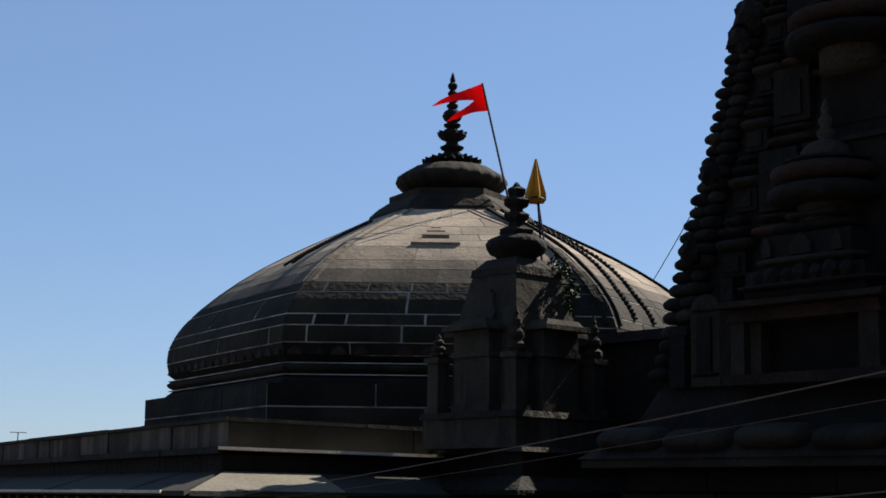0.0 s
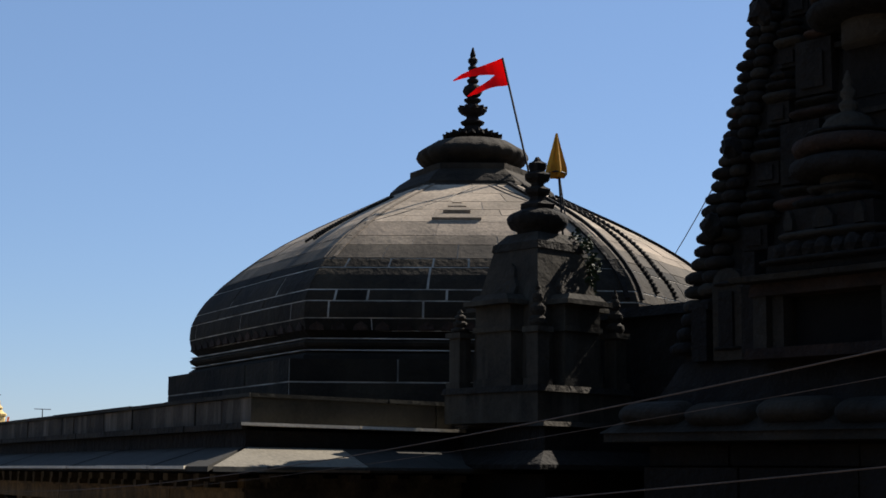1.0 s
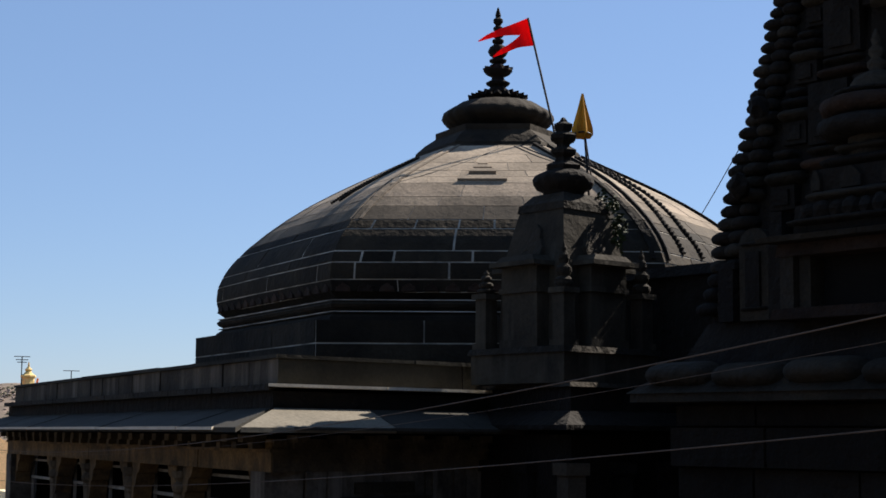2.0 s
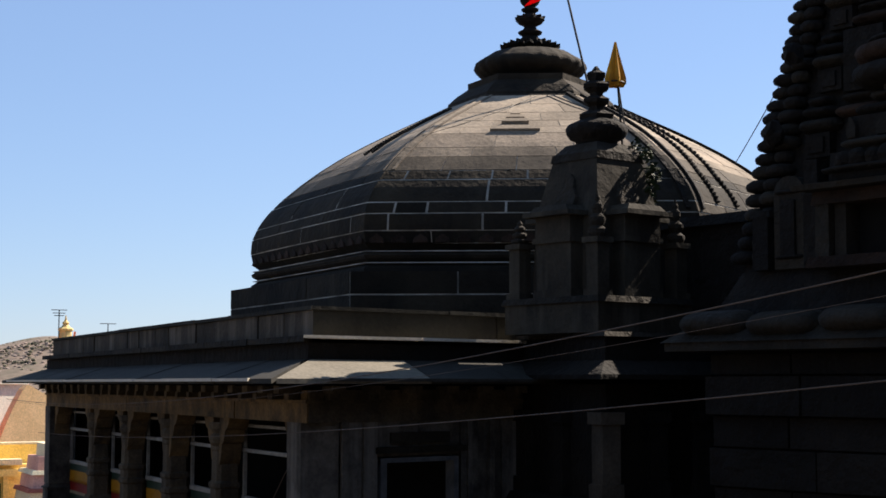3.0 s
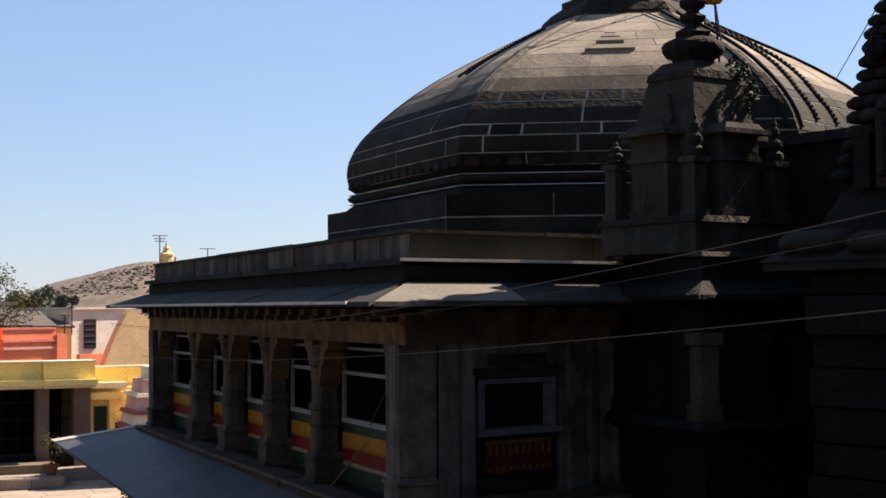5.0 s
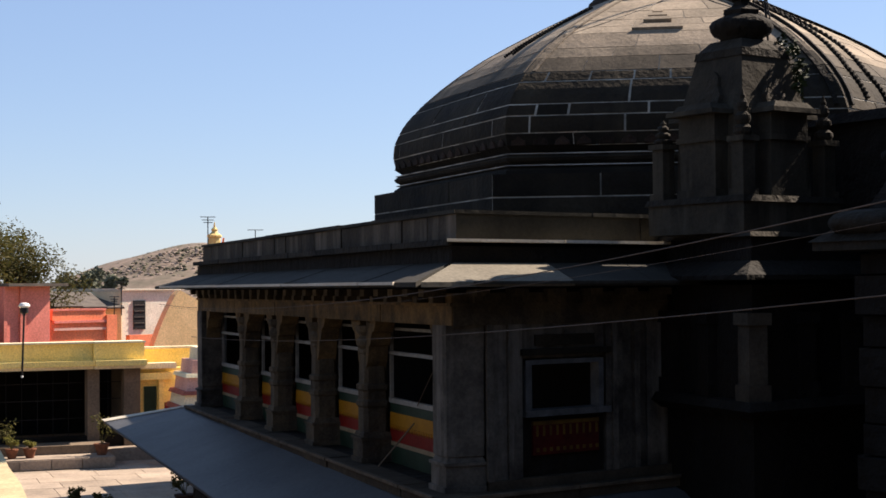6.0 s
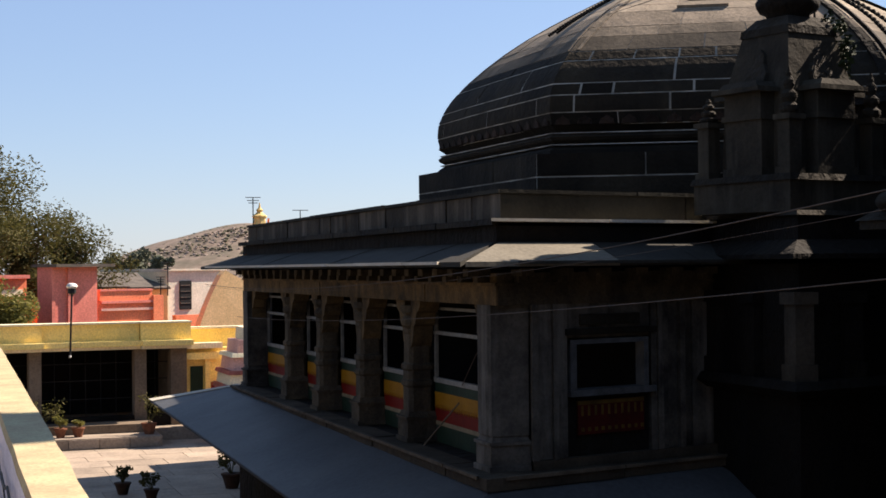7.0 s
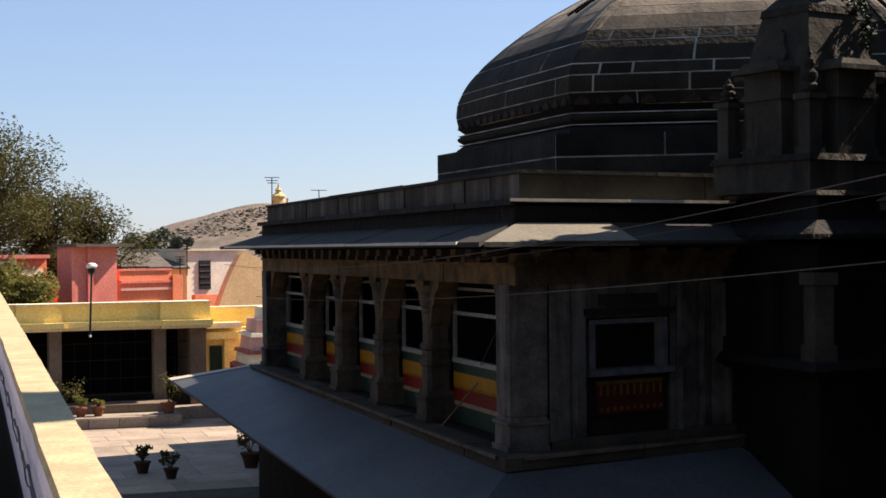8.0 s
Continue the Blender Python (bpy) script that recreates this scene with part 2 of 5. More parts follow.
def lathe(bm, profile, n=24, centre=(0, 0), wave=0, depth=0.0, turn=0.0):
    """Turn (radius, height) about the upright through centre; wave and depth flute it."""
    rings = []
    for r, z in profile:
        ring = []
        for i in range(n):
            a = 2 * math.pi * i / n + turn
            k = 1 + (depth * math.cos(wave * a) if wave else 0)
            ring.append(bm.verts.new((centre[0] + r * k * math.cos(a), centre[1] + r * k * math.sin(a), z)))
        rings.append(ring)
    for lo, hi in zip(rings, rings[1:]):
        for i in range(n):
            bm.faces.new((lo[i], lo[(i + 1) % n], hi[(i + 1) % n], hi[i]))
    bm.faces.new(rings[0][::-1])
    bm.faces.new(rings[-1])


def tube(bm, pts, r, n=6):
    """A round rod along the points."""
    pts = [Vector(p) for p in pts]
    rings = []
    for i, p in enumerate(pts):
        d = (pts[min(i + 1, len(pts) - 1)] - pts[max(i - 1, 0)]).normalized()
        s = d.cross(Vector((0, 0, 1)) if abs(d.z) < 0.95 else Vector((1, 0, 0))).normalized()
        u = s.cross(d)
        rr = r[i] if isinstance(r, (list, tuple)) else r
        rings.append([bm.verts.new(p + (s * math.cos(2 * math.pi * k / n) + u * math.sin(2 * math.pi * k / n)) * rr) for k in range(n)])
    for lo, hi in zip(rings, rings[1:]):
        for k in range(n):
            bm.faces.new((lo[k], lo[(k + 1) % n], hi[(k + 1) % n], hi[k]))
    bm.faces.new(rings[0][::-1])
    bm.faces.new(rings[-1])


def blob(bm, c, r, sub=2, rough=0.2, scale=2.0, flat=1.0):
    """A lumpy ball."""
    g = bmesh.ops.create_icosphere(bm, subdivisions=sub, radius=1)
    for v in g["verts"]:
        k = 1 + rough * noise.noise(v.co * scale + Vector(c))
        v.co = Vector((c[0] + v.co.x * r * k, c[1] + v.co.y * r * k, c[2] + v.co.z * r * k * flat))


# ---- ground ----
bm = bmesh.new()
box(bm, -1800, 1800, -1800, 1800, -1.0, -0.03)
tagged(part("ground", bm, EARTH), "dry brown earth reaching to the horizon", "ground", kind="structure")
bm = bmesh.new()
box(bm, -14, 30, 2, 62, -0.3, -0.012)
courtyard = tagged(part("courtyard_floor", bm, JOINT), "pale stone paved temple courtyard", "floor", kind="structure")

# ---- terrace that the view is taken from ----
bm = bmesh.new()
skin(bm, [(0.27, -6, 3.9), (0.33, -6, 3.9), (0.9, 38, 3.9), (0.82, 38, 3.9)], [(0.27, -6, 4.6), (0.33, -6, 4.6), (0.9, 38, 4.6), (0.82, 38, 4.6)])
tagged(part("terrace_wall", bm, LILAC), "lilac white limewashed inner face of the terrace parapet", "wall", kind="structure")
# Unseen outer skin, added dark so less sun bounces onto the temple.
bm = bmesh.new()
skin(bm, [(0.33, -6, 0), (0.41, -6, 0), (1.15, 38, 0), (0.9, 38, 0)], [(0.33, -6, 4.6), (0.41, -6, 4.6), (1.15, 38, 4.6), (0.9, 38, 4.6)])
tagged(part("terrace_outer_wall", bm, GREY_WALL), "unseen outer face of the terrace, kept dark to cut bounce", "wall", kind="structure")
bm = bmesh.new()
NC = 60
for i in range(NC):
    y0, y1 = -6 + 44 * i / NC, -6 + 44 * (i + 1) / NC

    def edge(y, side):
        w = 0.012 * noise.noise(Vector((y * 1.3, side * 9, 0)))
        return (0.24 + 0.0125 * (y + 6) + w) if side == 0 else (0.44 + 0.0168 * (y + 6) + w)

    h0, h1 = [4.645 + 0.008 * noise.noise(Vector((y * 0.9, 3, 0))) for y in (y0, y1)]
    skin(bm, [(edge(y0, 0), y0, 4.6), (edge(y0, 1), y0, 4.6), (edge(y1, 1), y1, 4.6), (edge(y1, 0), y1, 4.6)],
         [(edge(y0, 0) + 0.012, y0, h0), (edge(y0, 1) - 0.012, y0, h0), (edge(y1, 1) - 0.012, y1, h1), (edge(y1, 0) + 0.012, y1, h1)])
bmesh.ops.remove_doubles(bm, verts=bm.verts, dist=0.001)
tagged(part("parapet_coping", bm, PARAPET), "worn yellow limewashed coping along the terrace parapet", "coping", kind="structure")
bm = bmesh.new()
box(bm, -9, 0.26, -6, 38, 3.6, 3.9)
tagged(part("terrace_floor", bm, TERRACE), "plain dull plastered terrace floor slab", "floor", kind="structure")
# Unseen walls added to close the yard; their height holds back sky light.
bm = bmesh.new()
box(bm, -9, 26, -9.4, -9, 0, 14)
tagged(part("wall_south", bm, GREY_WALL), "plain unseen wall, added tall to hold back southern sky light", "wall", kind="structure")
bm = bmesh.new()
box(bm, -9.4, -9, -9, 38, 0, 9)
tagged(part("wall_west", bm, GREY_WALL), "plain unseen grey wall added behind the terrace", "wall", kind="structure")

# ---- pillared hall ----
TH = radians(16)
UX, UY = math.cos(TH), math.sin(TH)
CX, CY = 6.65, 17.8
LA, LB = 15.5, 16.0
LEDGE, EAVE = 3.05, 5.6


def hall_pt(a, b):
    """a metres across the front, b metres along the side from the near corner."""
    return (CX + a * UX, CY + a * UY + b)


def hall_ring(o):
    k = o / UX
    return [hall_pt(-k, -k), hall_pt(LA + k, -k), hall_pt(LA + k, LB + k), hall_pt(-k, LB + k)]


def span(o, side, s0, s1):
    """Points on the outline o metres outside the walls: along the side (b) or the front (a)."""
    k = o / UX
    return (hall_pt(-k, s0), hall_pt(-k, s1)) if side else (hall_pt(s0, -k), hall_pt(s1, -k))


def run_piece(bm, side, s0, s1, o_in, o_out, z0, z1, z_in=None, e0=0.0, e1=0.0):
    """A straight piece of a moulding between s0 and s1; e0 and e1 lengthen its outer edge for a mitre."""
    i0, i1 = span(o_in, side, s0, s1)
    o0, o1 = span(o_out, side, s0 - e0, s1 + e1)
    zi = z1 if z_in is None else z_in
    zl = z0 if z_in is None else z_in - (z1 - z0)
    skin(bm, [(*o0, z0), (*o1, z0), (*i1, zl), (*i0, zl)], [(*o0, z1), (*o1, z1), (*i1, zi), (*i0, zi)])


hall = thing("pillared_hall", (CX, CY, 0), "dark weathered basalt pillared hall with a sloping stone eave", "temple hall")
bm = bmesh.new()
prism(bm, hall_ring(0.12), 0, LEDGE - 0.17)
part("plinth", bm, DARK_STONE, hall)
# roof slab and the closed far walls
bm = bmesh.new()
prism(bm, hall_ring(-0.02), 5.56, 5.98)
part("roof_slab", bm, DARK_STONE, hall)
bm = bmesh.new()
k = 0.4
prism(bm, [hall_pt(LA - k, 0), hall_pt(LA, 0), hall_pt(LA, LB), hall_pt(LA - k, LB)], LEDGE, 5.55)
part("back_wall", bm, DARK_STONE, hall)
bm = bmesh.new()
prism(bm, [hall_pt(0.6, LB - k), hall_pt(LA - k, LB - k), hall_pt(LA - k, LB), hall_pt(0.6, LB)], LEDGE, 5.55)
part("end_wall", bm, DARK_STONE, hall)
# Added near-black wall stands in for the shade within the hall.
bm = bmesh.new()
prism(bm, [hall_pt(3.2, 0.5), hall_pt(3.4, 0.5), hall_pt(3.4, LB - k), hall_pt(3.2, LB - k)], LEDGE, 5.55)
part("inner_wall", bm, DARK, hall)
# ledge stones


def lengths(total, mean, spread, seed):
    r = random.Random(seed)
    out, s = [0.0], 0.0
    while s < total - mean * 0.6:
        s += mean * (1 + spread * r.uniform(-1, 1))
        out.append(min(s, total))
    out[-1] = total
    return out


def course(name, side, total, mean, o_in, o_out, z0, z1, mat, seed, gap=0.012, wobble=0.0, z_in=None, start_mitre=0.0, end_mitre=0.0, parent=None, start=0.0):
    cuts = [start + c for c in lengths(total - start, mean, 0.25, seed)]
    r = random.Random(seed + 50)
    for j, (s0, s1) in enumerate(zip(cuts, cuts[1:])):
        bm = bmesh.new()
        w = r.uniform(-wobble, wobble)
        run_piece(bm, side, s0 + (gap if j else 0), s1 - gap, o_in, o_out + w, z0, z1 + w * 0.5, None if z_in is None else z_in + w * 0.5,
                  start_mitre if j == 0 else 0, end_mitre if j == len(cuts) - 2 else 0)
        part(name, bm, mat, parent or hall)


def ring_band(name, o, z0, z1, mat, o_top=None):
    bm = bmesh.new()
    prism(bm, hall_ring(o), z0, z1, hall_ring(o if o_top is None else o_top))
    return part(name, bm, mat, hall)


ring_band("ledge_bed", 0.22, LEDGE - 0.17, LEDGE - 0.01, DARK_STONE)
for side, total, seed in ((True, LB, 1), (False, 4.2, 2)):
    course("ledge_stone", side, total, 1.5, -0.1, 0.32, LEDGE - 0.15, LEDGE, LEDGE_STONE, seed, wobble=0.012, start_mitre=0.34)
    course("ledge_lip", side, total, 1.5, 0.3, 0.36, LEDGE - 0.03, LEDGE + 0.012, LEDGE_EDGE, seed, wobble=0.006, start_mitre=0.06)
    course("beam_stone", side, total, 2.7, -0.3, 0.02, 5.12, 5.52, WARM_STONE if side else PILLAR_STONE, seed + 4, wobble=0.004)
    course("beam_fillet", side, total, 2.2, 0.0, 0.06, 5.36, 5.4, WARM_STONE if side else PILLAR_STONE, seed + 5, wobble=0.004, start_mitre=0.06)
    long_side = total if side else 12
    edges = dict(gap=0.006, wobble=0.008, z_in=EAVE + 0.3)
    # Only the sunlit front corner is pale; the other slabs carry painted shade.
    if side:
        course("eave_slab", side, total, 1.35, 0.05, 0.86, EAVE, EAVE + 0.06, SHADED_SLAB, seed + 8, start_mitre=0.84, end_mitre=0.84, **edges)
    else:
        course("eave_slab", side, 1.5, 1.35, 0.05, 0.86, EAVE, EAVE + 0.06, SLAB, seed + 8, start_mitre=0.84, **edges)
        course("eave_slab", side, 12, 1.35, 0.05, 0.86, EAVE, EAVE + 0.06, SHADED_SLAB, seed + 9, start=1.51, **edges)
    # Side lip and front string stones are pale to draw their sunlit edges.
    course("eave_lip", side, long_side, 1.35, 0.8, 0.9, EAVE + 0.028, EAVE + 0.066, LIT_EDGE if side else SHADED_SLAB, seed + 8, gap=0.006, wobble=0.006, start_mitre=0.1, end_mitre=0.1 if side else 0)
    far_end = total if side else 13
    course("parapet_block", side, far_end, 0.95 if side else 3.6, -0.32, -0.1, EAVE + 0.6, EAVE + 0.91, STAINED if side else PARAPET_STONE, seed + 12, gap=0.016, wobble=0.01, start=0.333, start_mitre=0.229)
    course("string_stone", side, far_end, 1.7, -0.3, 0.14, EAVE + (0.51 if side else 0.555), EAVE + 0.59, BASALT if side else LIT_EDGE, seed + 16, gap=0.008, wobble=0.008, start=0.312, start_mitre=0.458)
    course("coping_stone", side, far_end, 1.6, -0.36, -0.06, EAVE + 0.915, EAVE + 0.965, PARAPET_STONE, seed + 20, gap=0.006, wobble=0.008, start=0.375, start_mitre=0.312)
ring_band("parapet_bed", -0.118, EAVE + 0.59, EAVE + 0.905, BASALT)
ring_band("frieze", 0.02, EAVE + 0.1, EAVE + 0.505, DARK_STONE)
ring_band("soffit", 0.3, EAVE - 0.03, EAVE + 0.05, DARK_STONE, 0.1)
# eave brackets
for side, total, step in ((True, LB, 0.62), (False, 4.2, 0.62)):
    n = int(total / step)
    for j in range(n):
        s = (j + 0.5) * step
        bm = bmesh.new()
        run_piece(bm, side, s - 0.1, s + 0.1, 0.0, 0.34, 5.48, 5.575)
        run_piece(bm, side, s - 0.07, s + 0.07, 0.0, 0.19, 5.4, 5.48)
        part("eave_bracket", bm, PILLAR_STONE, hall)


def hall_pillar(b, width, heavy=False):
    """Square base, shaft with chamfered corners and bands, cushion and curved bracket arms."""
    stone = WALL_STAINED if heavy else PILLAR_STONE
    col = bpy.data.objects.new("pillar", None)
    scene.collection.objects.link(col)
    x, y = CX + 0.22, CY + b
    col.matrix_basis = pose(x, y, LEDGE)
    col.parent, col.matrix_parent_inverse = hall, hall.matrix_basis.inverted()
    h = width / 2
    bm = bmesh.new()
    box(bm, x - h - 0.05, x + h + 0.05, y - h - 0.05, y + h + 0.05, LEDGE, LEDGE + 0.07)
    box(bm, x - h - 0.02, x + h + 0.02, y - h - 0.02, y + h + 0.02, LEDGE + 0.07, LEDGE + 0.33)
    box(bm, x - h - 0.045, x + h + 0.045, y - h - 0.045, y + h + 0.045, LEDGE + 0.33, LEDGE + 0.37)
    box(bm, x - h - 0.01, x + h + 0.01, y - h - 0.01, y + h + 0.01, LEDGE + 0.37, LEDGE + 0.44, taper=0.12)
    part("base", bm, stone, col)
    bm = bmesh.new()
    if heavy:
        box(bm, x - h, x + h, y - h, y + h, LEDGE + 0.44, 4.75)
    else:
        q, c = h * 0.86, h * 0.26
        plan = [(q, -q + c), (q, q - c), (q - c, q), (-q + c, q), (-q, q - c), (-q, -q + c), (-q + c, -q), (q - c, -q)]
        levels = [(1.0, LEDGE + 0.44), (1.0, 3.84), (1.13, 3.87), (1.13, 3.93), (1.0, 3.96), (1.0, 4.08), (1.13, 4.11), (1.13, 4.17), (0.94, 4.2), (0.9, 4.62), (1.0, 4.65), (1.0, 4.7)]
        rings = [[bm.verts.new((x + k * px_, y + k * py_, z)) for px_, py_ in plan] for k, z in levels]
        for lo, hi in zip(rings, rings[1:]):
            for i in range(8):
                bm.faces.new((lo[i], lo[(i + 1) % 8], hi[(i + 1) % 8], hi[i]))
        bm.faces.new(rings[0][::-1])
        bm.faces.new(rings[-1])
    part("shaft", bm, stone, col)
    bm = bmesh.new()
    if heavy:
        box(bm, x - h - 0.004, x + h + 0.004, y - h - 0.004, y + h + 0.004, 4.75, 5.12)
    else:
        lathe(bm, [(h * 0.85, 4.7), (h * 1.08, 4.75), (h * 1.12, 4.8), (h * 1.02, 4.85), (h * 0.84, 4.89), (h * 1.1, 4.95), (h * 1.15, 5.04)], 16, (x, y))
    part("capital", bm, stone, col)
    for sgn in (-1, 1):
        if heavy and (b < 1) == (sgn < 0):
            continue
        bm = bmesh.new()
        prof = [(0.0, 4.42), (0.07, 4.52), (0.11, 4.66), (0.12, 4.74), (0.2, 4.77), (0.24, 4.85), (0.27, 4.94), (0.36, 4.97), (0.42, 5.03), (0.46, 5.125), (0.0, 5.125)]
        skin(bm, [(x - 0.15, y + sgn * (h * 0.7 + p), z) for p, z in prof], [(x + 0.15, y + sgn * (h * 0.7 + p), z) for p, z in prof])
        part("bracket_arm", bm, WARM_STONE, col)
    return col


PILLARS = [15.75, 12.0, 9.4, 6.65, 3.98, 0.42]
for b in PILLARS:
    hall_pillar(b, 0.5 if b < 1 or b > 15 else 0.44, b < 1 or b > 15)


def infill(b0, b1, x):
    """Painted railing panel with pale rails and posts between two pillars."""
    y0, y1 = CY + b0, CY + b1
    pan = bpy.data.objects.new("railing_panel", None)
    scene.collection.objects.link(pan)
    pan.matrix_basis = pose(x, (y0 + y1) / 2, LEDGE)
    pan.parent, pan.matrix_parent_inverse = hall, hall.matrix_basis.inverted()
    bands = [("green_base", LEDGE, 3.3, PANEL_GREEN, 0.0), ("pale_stripe", 3.3, 3.36, PANEL_CREAM, 0.006), ("red_band", 3.36, 3.56, PANEL_RED, 0.0),
             ("yellow_band", 3.56, 3.78, PANEL_YELLOW, 0.004), ("green_band", 3.78, 3.92, PANEL_GREEN, 0.0)]
    for nm, z0, z1, mat, d in bands:
        bm = bmesh.new()
        box(bm, x - d, x + 0.06, y0, y1, z0, z1)
        part(nm, bm, mat, pan)
    for z, w in ((3.92, 0.07), (4.62, 0.05), (4.98, 0.04)):
        bm = bmesh.new()
        box(bm, x - 0.02, x + 0.05, y0, y1, z, z + w)
        part("rail", bm, PALE_METAL, pan)
    for y in (y0 + 0.03, y1 - 0.03):
        bm = bmesh.new()
        box(bm, x - 0.01, x + 0.04, y - 0.025, y + 0.025, 3.99, 5.3)
        part("rail_post", bm, PALE_METAL, pan)
    # pointed fringe under the yellow band
    n = max(6, int((y1 - y0) / 0.1))
    bm = bmesh.new()
    for j in range(n):
        yy, w = y0 + (j + 0.5) * (y1 - y0) / n, (y1 - y0) / n * 0.4
        skin(bm, [(x - 0.012, yy - w, 3.6), (x - 0.012, yy + w, 3.6), (x - 0.012, yy, 3.53)], [(x - 0.004, yy - w, 3.6), (x - 0.004, yy + w, 3.6), (x - 0.004, yy, 3.53)])
    part("painted_fringe", bm, PANEL_YELLOW, pan)


for b0, b1 in zip(PILLARS[1:], PILLARS):
    infill(b0 + 0.2, b1 - 0.2, CX + 0.42)

bm = bmesh.new()
tube(bm, [(CX + 0.05, CY + 3.2, LEDGE + 0.01), (CX + 0.38, CY + 2.6, 3.7)], 0.012, 6)
tagged(part("leaning_stick", bm, PLINTH), "thin dull stick leaning against the painted railing", "stick")
bm = bmesh.new()
tube(bm, [(CX + 0.36, CY + 2.4, 3.96), (CX + 0.36, CY + 1.9, 4.35), (CX + 0.36, CY + 1.55, 4.6)], 0.008, 5)
tagged(part("slack_cord", bm, WIRE), "thin slack cord tied across the railing", "cord")

# front wall, of upright slabs round one window
WA0, WA1, WZ0, WZ1 = 1.2, 2.42, 4.02, 4.62


def front_piece(name, a0, a1, z0, z1, mat, parent, out=0.0, thick=0.35):
    bm = bmesh.new()
    run_piece(bm, False, a0, a1, -thick, out, z0, z1)
    return part(name, bm, mat, parent)


for a0, a1, out in ((0.5, 0.84, 0.0), (0.85, 1.08, 0.02), (2.5, 2.8, 0.02), (2.81, 3.25, -0.04), (3.26, 4.2, 0.0)):
    front_piece("wall_slab", a0, a1, LEDGE, 5.12, WALL_STAINED, hall, out)
for a0, a1 in ((1.09, 1.8), (1.81, 2.49)):
    front_piece("wall_slab", a0, a1, 4.68, 5.12, WALL_STAINED, hall, -0.02)
front_piece("wall_slab", 1.09, 2.49, LEDGE, 3.93, DARK_STONE, hall, -0.05)
for a0, a1, z0, z1 in ((0.5, 0.6, LEDGE, 5.12), (0.84, 0.92, LEDGE, 5.12), (2.6, 2.7, LEDGE, 5.12), (3.0, 3.09, LEDGE, 5.12)):
    front_piece("pilaster", a0, a1, z0, z1, WALL_STAINED, hall, 0.06)
front_piece("lintel", 1.05, 2.58, 4.72, 4.8, BASALT, hall, 0.07)
front_piece("lintel_panel", 1.3, 2.3, 4.84, 4.98, BASALT, hall, 0.03)
front_piece("wall_foot", 0.5, 4.2, LEDGE + 0.002, LEDGE + 0.12, LEDGE_STONE, hall, 0.1, 0.2)
win = bpy.data.objects.new("window", None)
scene.collection.objects.link(win)
win.matrix_basis = pose(*hall_pt(1.8, 0), 4.0)
win.parent, win.matrix_parent_inverse = hall, hall.matrix_basis.inverted()
front_piece("sill", 1.1, 2.55, 3.94, 4.02, PALE_BLUE, win, 0.1, 0.2)
front_piece("jamb", 1.12, 1.22, 4.02, 4.66, PALE_BLUE, win, 0.05, 0.2)
front_piece("jamb", 2.36, 2.44, 4.02, 4.66, PALE_BLUE, win, 0.05, 0.2)
front_piece("head", 1.12, 2.44, 4.6, 4.66, PALE_BLUE, win, 0.04, 0.2)
front_piece("red_panel", 1.26, 2.38, 3.44, 3.82, PANEL_DULL_RED, win, 0.0, 0.1)
front_piece("yellow_strip", 1.26, 2.38, 3.82, 3.87, PANEL_OCHRE, win, 0.0, 0.1)
for j in range(10):
    a = 1.31 + j * 0.112
    front_piece("painted_drop", a, a + 0.035, 3.68, 3.81, PANEL_OCHRE, win, 0.008, 0.05)
    front_piece("painted_flower", a, a + 0.05, 3.48, 3.53, PANEL_OCHRE, win, 0.008, 0.05)

# ---- sheet awning round the hall's foot ----
awning = thing("awning", (CX - 1, CY + 8, 2.2), "grey sheet metal lean-to roof round the foot of the hall", "awning")
zi, zo = 2.93, 2.26


def outer_z(y):
    return zo + 0.34 * max(0.0, y - CY) / 18.4


def inner_z(y):
    return zi + 0.09 * max(0.0, y - CY) / 16


def sheet(p_in0, p_in1, p_out1, p_out0):
    bm = bmesh.new()
    pts = [(*p_out0, outer_z(p_out0[1])), (*p_out1, outer_z(p_out1[1])), (*p_in1, inner_z(p_in1[1])), (*p_in0, inner_z(p_in0[1]))]
    skin(bm, pts, [(x, y, z + 0.025) for x, y, z in pts])
    return part("sheet", bm, SHEET, awning)


cuts = [i * 2.0 for i in range(9)]
kk = 1.8 / UX
for b0, b1 in zip(cuts, cuts[1:]):
    o0 = -kk if b0 == 0 else b0 + (2.4 * b0 / 16)
    o1 = b1 + (2.4 * b1 / 16)
    sheet(hall_pt(-0.13, b0 if b0 else -0.13), hall_pt(-0.13, b1 - 0.004), hall_pt(-kk, o1 - 0.004), hall_pt(-kk, o0))
sheet(hall_pt(-0.13, -0.13), hall_pt(2.0, -0.13), hall_pt(2.0, -kk), hall_pt(-kk, -kk))
sheet(hall_pt(2.004, -0.13), hall_pt(3.5, -0.13), hall_pt(4.3, -kk), hall_pt(2.004, -kk))
# Pale strip added to whiten the awning's sunlit far tip.
bm = bmesh.new()
lo = [(*hall_pt(-kk - 0.02, 18.15), outer_z(CY + 17.6) + 0.03), (*hall_pt(-kk - 0.02, 18.75), outer_z(CY + 17.6) + 0.03), (*hall_pt(-0.13, 16.2), inner_z(CY + 16) + 0.03), (*hall_pt(-0.13, 15.95), inner_z(CY + 16) + 0.03)]
skin(bm, lo, [(x, y, z + 0.012) for x, y, z in lo])
part("end_flashing", bm, LIT_EDGE, awning, "pale strip added for the sunlit far edge")
for b in (0.5, 4, 8, 12, 15.5):
    bm = bmesh.new()
    tube(bm, [(*hall_pt(-0.12, b), 1.5), (*hall_pt(-kk + 0.1, b), outer_z(CY + b) + 0.02)], 0.03, 8)
    part("strut", bm, IRON, awning)
bm = bmesh.new()
